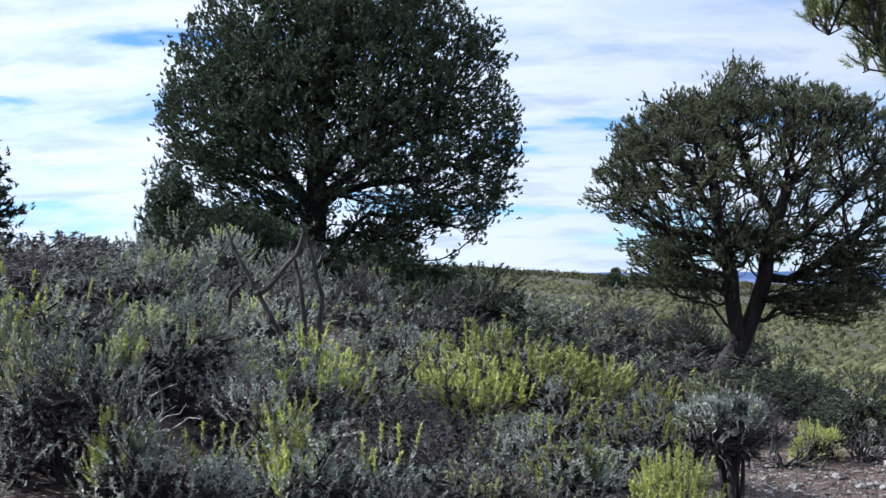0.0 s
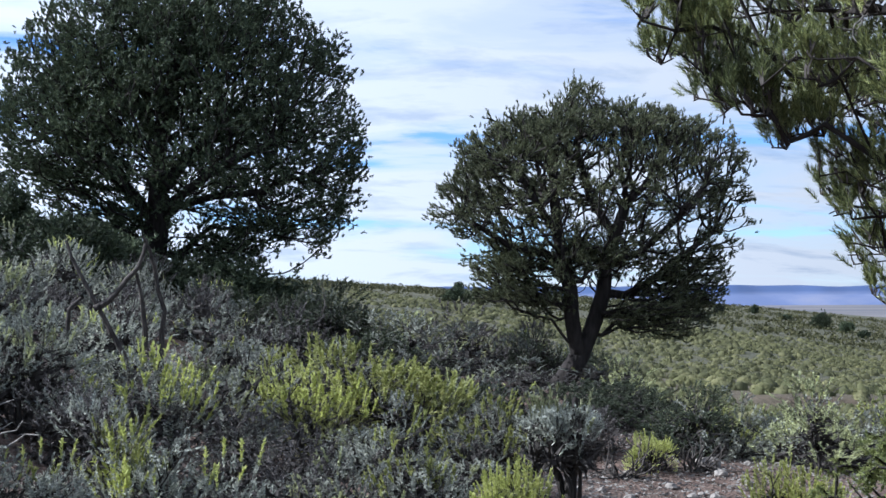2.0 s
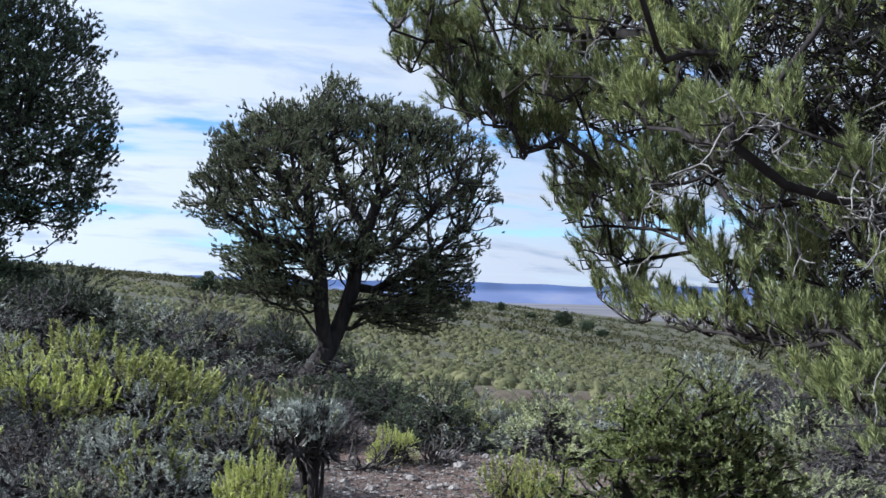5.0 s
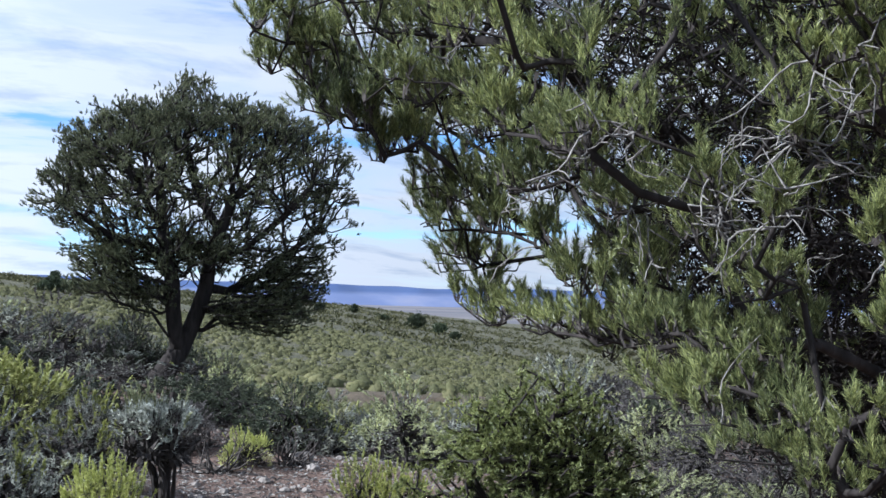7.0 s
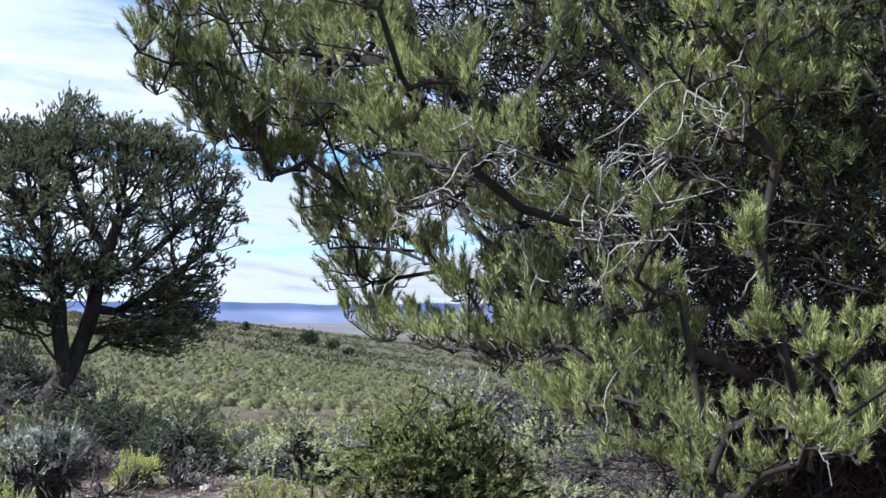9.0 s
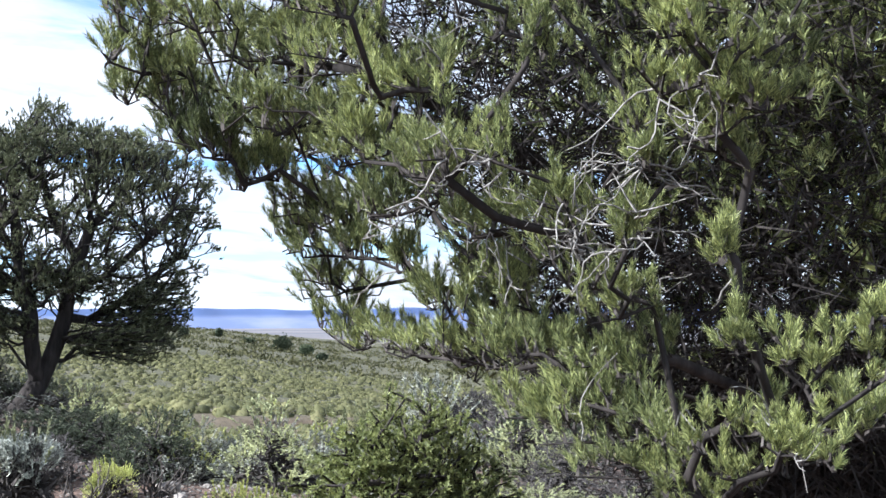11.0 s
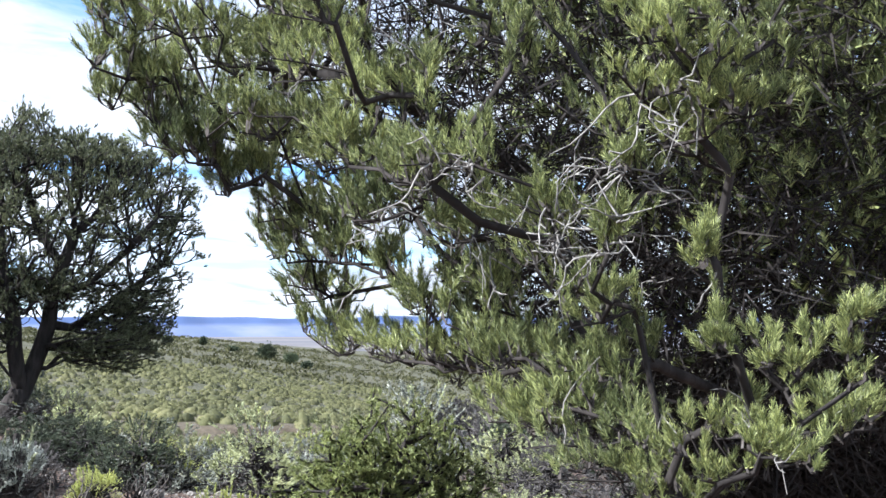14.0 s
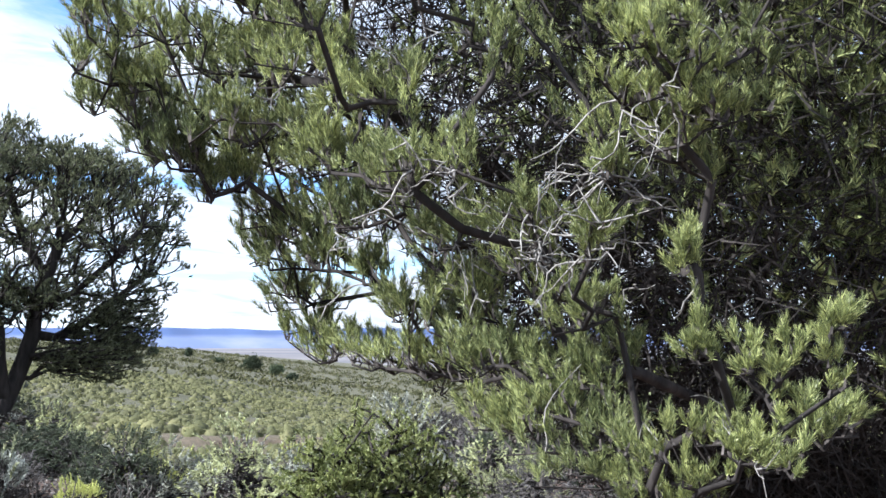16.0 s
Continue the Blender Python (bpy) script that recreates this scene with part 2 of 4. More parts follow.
def ground_z(x, y):
    """Height of the land: a knoll rising ahead and to the left, a shallow basin, a ridge and a far plain."""
    x, y = np.asarray(x, float), np.asarray(y, float)
    d = np.sqrt(x * x + y * y) + 1e-6
    az = np.degrees(np.arcsin(np.clip(x / d, -1, 1)))
    near = 1.6 * smooth((2.5 - x + 0.12 * (y - 12)) / 8.0)
    near = near + 0.05 * np.sin(1.7 * x + 0.6 * y) + 0.04 * np.sin(0.9 * y - 1.3 * x + 1)
    near = near + 0.32 * np.exp(-((x - 3.4) ** 2 + (y - 17.6) ** 2) / 12.0)
    mid = 0.4 - 2.8 * smooth((az + 8) / 26)
    far = 3.7 - 8.2 * smooth((az + 6) / 32) - 5.0 * smooth((az - 17) / 14)
    s = np.clip(np.log(np.maximum(d, 50) / 50) / np.log(5), 0, 1)
    slope = mid + (far - mid) * s + 0.25 * np.sin(d * 0.11 + az * 0.2) * smooth((d - 50) / 30)
    start = 23 - 14 * smooth((az - 9) / 8)
    z = near + (slope - near) * smooth((d - start) / (50 - start))
    gully = smooth((az - 19.5) / 2) * smooth((25.5 - az) / 3) * smooth((d - 48) / 2) * smooth((51.5 - d) / 1.0)
    basin = smooth((az - 16) / 4) * smooth((29 - az) / 4) * smooth((d - 22) / 20) * smooth((51.5 - d) / 1.0)
    dip = smooth((az - 14) / 3) * smooth((31 - az) / 4) * smooth((d - 12) / 6) * smooth((38 - d) / 12)
    z = z - 0.36 * gully - 0.24 * basin - 0.55 * dip
    return z + (-56 - z) * smooth((d - 310) / 1100)


def mesh_of(name, verts, faces, mat, smooth_shade=False):
    """A mesh from arrays of corners and triangles (or quads)."""
    verts, faces = np.asarray(verts, np.float32), np.asarray(faces, np.int32)
    me = bpy.data.meshes.new(name)
    n, k = faces.shape
    me.vertices.add(len(verts))
    me.vertices.foreach_set("co", verts.ravel())
    me.loops.add(n * k)
    me.loops.foreach_set("vertex_index", faces.ravel())
    me.polygons.add(n)
    me.polygons.foreach_set("loop_start", np.arange(0, n * k, k, dtype=np.int32))
    me.polygons.foreach_set("use_smooth", np.full(n, smooth_shade))
    me.update(calc_edges=True)
    me.materials.append(mat)
    return me


def part(name, me, parent, label="", kind=""):
    ob = new(name, me)
    ob.parent = parent
    return tagged(ob, label, kind=kind)


def thing(name, m, label, category, group=""):
    ob = new(name)
    ob.matrix_basis = m
    return tagged(ob, label, category, group)


def unit(v):
    return v / (np.linalg.norm(v, axis=-1, keepdims=True) + 1e-9)


def blades(p, d, length, width, r, face=None):
    """One slim triangle for each foot p and direction d, turned more or less to the side that it faces."""
    n = len(p)
    side = unit(np.cross(d, r.normal(size=(n, 3)) if face is None else face + 0.45 * r.normal(size=(n, 3)))) * (np.broadcast_to(width, (n,)) / 2)[:, None]
    tip = p + d * np.broadcast_to(length, (n,))[:, None]
    v = np.stack([p - side, p + side, tip], 1).reshape(-1, 3)
    return v, np.arange(3 * n).reshape(n, 3)


def leaflets(p, d, length, width, r):
    """One small kite of two triangles for each foot p."""
    n = len(p)
    ln, w = np.broadcast_to(length, (n,))[:, None], np.broadcast_to(width, (n,))[:, None]
    side = unit(np.cross(d, r.normal(size=(n, 3)))) * w / 2
    m = p + d * ln * 0.55
    v = np.stack([p, m - side, p + d * ln, m + side], 1).reshape(-1, 3)
    return v, np.arange(4 * n).reshape(n, 4)


def sprays(tips, axes, per, spread, length, width, r, run=0.0, face=None):
    """Bundles of leaves about twig ends. run: the length of twig that bears them."""
    p, a = np.repeat(tips, per, 0), np.repeat(unit(axes), per, 0)
    n = len(p)
    d = unit(a + spread * r.normal(size=(n, 3)))
    p = p - a * (r.random(n)[:, None] * run)
    return blades(p, d, length * r.uniform(0.7, 1.2, n), width, r, None if face is None else np.repeat(face, per, 0))


def brushes(feet, ways, per, slant, length, width, r, run):
    """Bottle brushes: needles set all round a shoot, slanting forward."""
    p, a = np.repeat(feet, per, 0), np.repeat(unit(ways), per, 0)
    n = len(p)
    round_ = unit(np.cross(a, r.normal(size=(n, 3))))
    s = r.random(n)
    d = unit(a * (slant * (0.55 + 0.9 * s))[:, None] + round_ * 0.8 + 0.12 * r.normal(size=(n, 3)) + np.array([0, 0, 0.12]))
    return blades(p + a * (s * np.repeat(np.broadcast_to(run, (len(feet),)), per))[:, None], d, length * r.uniform(0.75, 1.15, n), width, r)


def tube(points, radii, sides):
    """A round, tapering tube along points."""
    pts, n = np.asarray(points, float), len(points)
    tan = unit(np.gradient(pts, axis=0))
    ref = np.array([0.31, 0.87, 0.38]) if abs(tan[0] @ np.array([0.31, 0.87, 0.38])) < 0.9 else np.array([1.0, 0, 0])
    u = unit(np.cross(tan, ref))
    w = np.cross(tan, u)
    ang = np.arange(sides) * 2 * np.pi / sides
    ring = np.cos(ang)[None, :, None] * u[:, None] + np.sin(ang)[None, :, None] * w[:, None]
    v = (pts[:, None] + ring * np.asarray(radii)[:, None, None]).reshape(-1, 3)
    i, j = np.arange(n - 1)[:, None] * sides, np.arange(sides)
    k = (j + 1) % sides
    f = np.stack([i + j, i + k, i + sides + k, i + sides + j], -1).reshape(-1, 4)
    return v, f


def joined(pieces):
    """Several (corners, faces) as one."""
    vs, fs, o = [], [], 0
    for v, f in pieces:
        vs.append(v), fs.append(f + o)
        o += len(v)
    return np.concatenate(vs), np.concatenate(fs)


def lump(p, size, seed):
    """Soft noise of -1 to 1 at the points p."""
    q = np.asarray(p) / size
    s = seed * 1.7
    return (np.sin(q[:, 0] * 2.1 + s + 1.3 * np.sin(q[:, 1] * 1.7 + s)) + np.sin(q[:, 1] * 2.4 - s + 1.1 * np.sin(q[:, 2] * 1.9))
            + np.sin(q[:, 2] * 2.2 + 2 * s + 1.2 * np.sin(q[:, 0] * 1.6 - s))) / 3


def branching(trunks, tips, reach, r, wander=0.06, rise=0.12):
    """Joins every tip to a growing skeleton. Returns nodes, parents, and the node of each tip."""
    nodes, par, path = [], [], []
    for line in trunks:
        prev = -1
        if nodes:
            prev = int(np.argmin([np.linalg.norm(np.array(line[0]) - q) for q in nodes]))
        for q in line:
            q = np.array(q, float)
            if prev >= 0 and np.linalg.norm(q - nodes[prev]) < 1e-6:
                continue
            path.append(0.0 if prev < 0 else path[prev] + np.linalg.norm(q - nodes[prev]) * 0.6)
            nodes.append(q), par.append(prev)
            prev = len(nodes) - 1
    first = 1
    cap = len(nodes) + len(tips) * 7 + 10
    N, L = np.zeros((cap, 3)), np.zeros(cap)
    n = len(nodes)
    N[:n], L[:n] = nodes, path
    L[:first] += 3.0
    ends = []
    base = N[n - 1]
    for q in tips[np.argsort(np.linalg.norm(tips - base, axis=1))]:
        dist = np.linalg.norm(N[:n] - q, axis=1)
        cost = dist + reach * L[:n] + 0.5 * np.maximum(N[:n, 2] - q[2], 0)
        k = int(np.argmin(cost))
        a, span = N[k].copy(), dist[k]
        steps = max(1, min(6, int(span / 0.13)))
        prev = k
        bend, twist = r.normal(size=3) * wander * span, r.normal(size=3) * 0.4 * wander * span
        for s in range(1, steps + 1):
            f = s / steps
            c = a + (q - a) * f + (bend + np.array([0, 0, -rise * span])) * math.sin(math.pi * f) + twist * math.sin(2 * math.pi * f)
            N[n], L[n] = c, L[prev] + span / steps
            par.append(prev)
            prev = n
            n += 1
        ends.append(prev)
    return N[:n], np.array(par), np.array(ends)


def wood(N, par, ends, thin, power, trunk_r):
    """Chains of (points, radii) out of a skeleton, thick ones first."""
    n = len(N)
    load = np.zeros(n)
    load[ends] = 1
    for i in range(n - 1, 0, -1):
        if par[i] >= 0:
            load[par[i]] += load[i]
    rad = thin * np.maximum(load, 1) ** power
    rad = np.minimum(rad, trunk_r)
    kids = [[] for _ in range(n)]
    for i in range(n):
        if par[i] >= 0:
            kids[par[i]].append(i)
    chains, todo = [], [(0, -1)]
    while todo:
        i, p = todo.pop()
        pts, rr = ([N[p]], [min(rad[p], rad[i] * 1.15)]) if p >= 0 else ([], [])
        while True:
            pts.append(N[i]), rr.append(rad[i])
            if not kids[i]:
                break
            order = sorted(kids[i], key=lambda k: -load[k])
            todo += [(k, i) for k in order[1:]]
            i = order[0]
        if len(pts) > 1:
            chains.append((np.array(pts), np.array(rr)))
    chains.sort(key=lambda c: -c[1][0])
    return chains, rad


def build_tree(root, chains, bark, limbs, thin_cut=0.012, stout=1.0):
    """Trunk, main limbs and the mesh of small branches under a tree."""
    for i, (pts, rr) in enumerate(chains[:1 + limbs]):
        rr = rr * (stout if i < 2 else 1.0)
        if i == 0:
            rr = rr * np.interp(np.arange(len(rr)), [0, 1, 2], [1.55, 1.12, 1.0])
        v, f = tube(pts, rr, 10)
        part("trunk" if i == 0 else "limb", mesh_of("trunk" if i == 0 else "limb", v, f, bark, True), root)
    rest = [tube(p, rr, 5 if rr[0] > thin_cut else 3) for p, rr in chains[1 + limbs:]]
    v, f = joined(rest)
    part("branchwork", mesh_of("branchwork", v, f, bark, True), root, kind="stuff")


# ---- the land ----


def build_ground():
    rings = np.unique(np.concatenate([[0.0], np.geomspace(1.5, 4900, 140), np.arange(44, 54, 0.6)]))
    az = np.radians(np.concatenate([np.arange(-30, 60, 0.6), np.arange(60, 330, 4.0)]))
    d = rings[:, None]
    x, y = d * np.sin(az), d * np.cos(az)
    v = np.stack([x, y, ground_z(x, y)], -1).reshape(-1, 3)
    n = len(az)
    i, j = np.arange(len(rings) - 1)[:, None] * n, np.arange(n)
    k = (j + 1) % n
    f = np.stack([i + j, i + n + j, i + n + k, i + k], -1).reshape(-1, 4)[:, ::-1]
    tagged(new("ground", mesh_of("ground", v, f, GROUND, True)), "dry reddish-brown soil rolling away to a distant plain", "ground", kind="structure")


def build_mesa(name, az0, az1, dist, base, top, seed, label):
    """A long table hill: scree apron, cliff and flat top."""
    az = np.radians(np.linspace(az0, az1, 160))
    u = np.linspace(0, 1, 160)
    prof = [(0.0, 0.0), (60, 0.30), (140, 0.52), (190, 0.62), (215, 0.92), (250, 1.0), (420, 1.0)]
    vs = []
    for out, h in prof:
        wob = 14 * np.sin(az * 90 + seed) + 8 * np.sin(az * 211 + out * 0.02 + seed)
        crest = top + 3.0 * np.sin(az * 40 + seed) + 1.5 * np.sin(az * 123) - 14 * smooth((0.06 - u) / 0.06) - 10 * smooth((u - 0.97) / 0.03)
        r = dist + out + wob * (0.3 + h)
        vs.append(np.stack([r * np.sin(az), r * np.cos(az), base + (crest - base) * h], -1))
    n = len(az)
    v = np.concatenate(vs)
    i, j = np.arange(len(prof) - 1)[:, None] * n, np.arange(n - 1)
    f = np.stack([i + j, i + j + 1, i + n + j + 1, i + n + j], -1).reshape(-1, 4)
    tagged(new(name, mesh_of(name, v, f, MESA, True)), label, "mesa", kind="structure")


build_ground()
build_mesa("backdrop_mesa", 13, 75, 3900, -58, -1.5, 1.0, "long flat-topped mesa beyond the plain, tinted blue as haze")
build_mesa("backdrop_hills", -4, 15, 4300, -58, 3.0, 2.5, "low hills on the horizon, tinted pale blue as haze")

# ---- trees ----


def at(az, d, dz=0.0, turn=0.0, scale=1.0):
    x, y = polar(az, d)
    return pose(x, y, float(ground_z(x, y)) + dz, 0, 0, turn) @ Matrix.Scale(scale, 4)


def blob_tips(blobs, n, r, fill=0.45, seed=1, gaps=0.0, gap_size=0.6, swell=0.13):
    """Twig ends through a union of ellipsoids (x, y, z, rx, ry, rz), most of them near the skin."""
    b = np.array(blobs, float)
    w = b[:, 3] * b[:, 4] * b[:, 5]
    out = []
    while sum(map(len, out)) < n:
        k = r.choice(len(b), 600, p=w / w.sum())
        q = unit(r.normal(size=(600, 3))) * (r.random(600) ** fill)[:, None]
        p = b[k, :3] + q * b[k, 3:] * (1 + swell * lump(q * 3, 1.0, seed + 2))[:, None]
        if gaps:
            p = p[lump(p, gap_size, seed) > -1 + gaps]
        out.append(p)
    return np.concatenate(out)[:n]


def pad_tips(blobs, pads, per, wide, tall, r, fill=0.3, seed=1, gaps=0.0, gap_size=0.4):
    """Twig ends gathered in flat pads over a union of ellipsoids."""
    c = np.repeat(blob_tips(blobs, pads, r, fill, seed, gaps, gap_size), per, 0)
    return c + unit(r.normal(size=c.shape)) * (r.random(len(c)) ** 0.4)[:, None] * np.array([wide, wide, tall])


def end_axes(N, par, ends, up):
    return unit(unit(N[ends] - N[par[ends]]) + np.array([0, 0, up]))


def big_tree():
    """The broad dark tree on the knoll."""
    r = np.random.default_rng(11)
    root = thing("pinyon_tree", at(-5.2, 24.0, -0.1), "large dark dense pinyon tree with a broad rounded crown", "tree")
    trunk = [[(0, 0, 0), (0.03, 0, 0.5), (-0.02, 0, 1.0), (0.02, 0, 1.5), (0.0, 0.05, 2.0), (0.05, 0, 2.6), (0.1, 0, 3.2)],
             [(0.0, 0.05, 1.5), (0.4, -0.3, 1.8), (1.0, -0.5, 1.95), (1.7, -0.6, 2.0)],
             [(0.02, 0, 1.5), (-0.5, 0.3, 2.1), (-1.1, 0.4, 2.7)],
             [(0.02, 0, 1.7), (0.5, -0.5, 2.0), (1.2, -0.7, 2.5), (1.9, -0.7, 2.8)],
             [(0.0, 0.05, 2.0), (0.5, 0.4, 2.7), (1.1, 0.7, 3.3)]]
    blobs = [(0.35, 0, 3.5, 2.75, 2.5, 2.3), (1.9, 0, 3.5, 1.75, 1.9, 1.65), (-1.0, 0, 3.35, 1.7, 1.9, 1.6), (2.4, -0.2, 2.2, 1.3, 1.5, 1.2),
             (-1.65, 0, 2.5, 1.1, 1.5, 1.3), (0.3, 0, 5.0, 1.9, 1.7, 0.95), (2.6, -0.3, 1.35, 0.8, 1.0, 0.85)]
    blobs = [(x, y, z, rx - 0.12, ry - 0.12, rz - 0.08) for x, y, z, rx, ry, rz in blobs]
    tips = pad_tips(blobs, 1350, 3, 0.12, 0.09, r, 0.36, 3, 0.36, 0.30)
    # the windward and upper side is the closest
    dense = pad_tips([(-0.55, 0, 4.2, 1.75, 1.6, 1.35), (-1.6, 0, 3.0, 1.1, 1.4, 1.1), (0.9, 0, 4.9, 1.8, 1.5, 0.9)], 700, 3, 0.12, 0.09, r, 0.34, 4, 0.3, 0.3)
    low = blob_tips([(-1.2, 0.1, 0.9, 1.4, 1.2, 0.75), (-0.7, 0, 1.5, 1.0, 1.0, 0.5), (1.0, 0, 0.9, 1.0, 1.0, 0.6), (1.5, -0.2, 1.4, 0.9, 0.9, 0.5)], 1250, r, 0.5, 5)
    skin = blob_tips([(0.4, 0, 3.0, 3.1, 2.7, 3.0), (2.2, -0.1, 2.3, 1.35, 1.5, 1.6)], 2200, r, 0.03, 6, 0.3, 0.4, 0.05)
    skin = skin[(skin[:, 2] > 1.9 - 0.35 * (skin[:, 0] - 0.4)) & (skin[:, 2] < 6.2)]
    tips = np.concatenate([tips, dense, skin, low])
    N, par, ends = branching(trunk, tips, 0.55, r)
    chains, _ = wood(N, par, ends, 0.0050, 0.41, 0.2)
    build_tree(root, chains, BARK, 9)
    ax = end_axes(N, par, ends, 0.55)
    p, a = [N[ends]], [ax]
    for k in range(3):
        p.append(N[ends] + r.normal(size=(len(ends), 3)) * 0.085), a.append(unit(ax + 0.4 * r.normal(size=ax.shape)))
    p, a = np.concatenate(p), np.concatenate(a)
    v, f = brushes(p - a * 0.05, a, 13, 1.1, 0.056, 0.025, r, 0.075)
    part("crown", mesh_of("crown", v, f, JUNIPER), root, kind="stuff")


def open_tree():
    """The leaning tree with two stems and an open crown."""
    r = np.random.default_rng(21)
    root = thing("pinyon_tree", at(12.1, 18.0, -0.05), "pinyon tree with a leaning forked trunk and open rounded crown", "tree")
    trunk = [[(-0.24, 0, 0), (-0.13, 0, 0.21), (0.05, 0.02, 0.48), (0.19, 0.03, 0.75), (0.29, 0.03, 1.01), (0.37, 0, 1.28), (0.42, 0.05, 1.6), (0.55, 0.05, 2.0), (0.72, 0.05, 2.45)],
             [(0.05, 0.02, 0.48), (-0.03, -0.08, 0.70), (-0.08, -0.12, 1.01), (-0.09, -0.12, 1.30), (-0.16, -0.1, 1.65), (-0.24, -0.1, 2.0), (-0.28, -0.1, 2.45)],
             [(0.37, 0, 1.28), (0.68, 0.05, 1.24), (1.05, 0.1, 1.42), (1.45, 0.1, 1.72), (1.9, 0.1, 2.05)],
             [(-0.16, -0.1, 1.65), (-0.45, 0, 1.80), (-0.83, 0, 1.86), (-1.22, 0, 2.10), (-1.5, 0, 2.25)],
             [(0.42, 0.05, 1.6), (0.8, -0.4, 1.8), (1.2, -0.7, 2.2), (1.5, -0.9, 2.6)],
             [(-0.24, -0.1, 2.0), (-0.6, -0.5, 2.4), (-0.9, -0.7, 2.8)],
             [(0.55, 0.05, 2.0), (0.3, 0.4, 2.5), (0.2, 0.5, 3.0)]]
    shell = [(0.28, 0, 2.55, 1.98, 1.75, 1.18), (-0.75, 0, 2.95, 0.85, 1.0, 0.62), (1.35, 0, 2.95, 0.9, 1.0, 0.68), (0.2, 0, 3.65, 0.36, 0.4, 0.34),
             (1.85, 0, 2.2, 0.52, 0.8, 0.6), (-1.35, 0, 2.45, 0.5, 0.8, 0.5), (0.3, 0, 3.3, 1.3, 1.2, 0.42)]
    tips = pad_tips(shell, 2000, 4, 0.09, 0.06, r, 0.30, 7, 0.55, 0.16)
    inside = (((tips - np.array([0.28, 0, 2.35])) / np.array([1.55, 1.4, 0.98])) ** 2).sum(1) < 1
    tips = tips[(~inside | (r.random(len(tips)) < 0.38)) & (tips[:, 2] > 1.38)]
    # the lee side is the barest
    tips = tips[(tips[:, 0] + 0.5 * tips[:, 2] < 1.55) | (r.random(len(tips)) < 0.62)][:4200]
    skirt = blob_tips([(-0.95, -0.2, 1.35, 0.5, 0.6, 0.26), (-0.5, -0.2, 1.2, 0.45, 0.6, 0.24), (1.15, -0.3, 1.0, 0.62, 0.7, 0.36), (1.55, -0.1, 1.22, 0.42, 0.6, 0.3), (0.75, -0.2, 0.98, 0.4, 0.5, 0.24),
                       (0.1, 0, 1.75, 0.75, 0.6, 0.3), (1.35, -0.2, 1.5, 0.7, 0.7, 0.33), (-0.9, -0.1, 1.65, 0.6, 0.6, 0.28)], 1750, r, 0.5, 9)
    crest = blob_tips([(0.12, 0, 3.72, 0.34, 0.36, 0.34), (-0.5, 0, 3.35, 0.4, 0.5, 0.3), (0.9, 0, 3.4, 0.45, 0.5, 0.32), (1.5, 0, 3.2, 0.4, 0.5, 0.3)], 360, r, 0.4, 6, 0.4, 0.2)
    skirt = np.concatenate([skirt, crest])
    N, par, ends = branching(trunk, np.concatenate([tips, skirt]), 0.62, r, 0.07, 0.18)
    N[:, 2] *= 1.03
    chains, _ = wood(N, par, ends, 0.0056, 0.35, 0.125)
    build_tree(root, chains, BARK, 11, 0.012, 1.1)
    # short upright tufts at the ends of bare branches
    ax = end_axes(N, par, ends, 0.75)
    p, a = [N[ends]], [ax]
    for k in range(2):
        p.append(N[ends] + r.normal(size=(len(ends), 3)) * np.array([0.05, 0.05, 0.04])), a.append(unit(ax + 0.35 * r.normal(size=ax.shape)))
    p, a = np.concatenate(p), np.concatenate(a)
    v, f = brushes(p - a * 0.03, a, 17, 1.1, 0.042, 0.011, r, 0.058)
    part("crown", mesh_of("crown", v, f, PINYON), root, kind="stuff")


# the near tree's crown: heights and radii
PROFILE = ((0.8, 1.0, 1.2, 1.35, 1.5, 1.6, 1.8, 2.0, 2.2, 2.6, 3.2, 4.9), (0.45, 0.6, 0.8, 1.1, 1.42, 1.52, 1.64, 1.72, 2.08, 2.38, 2.4, 0.7))
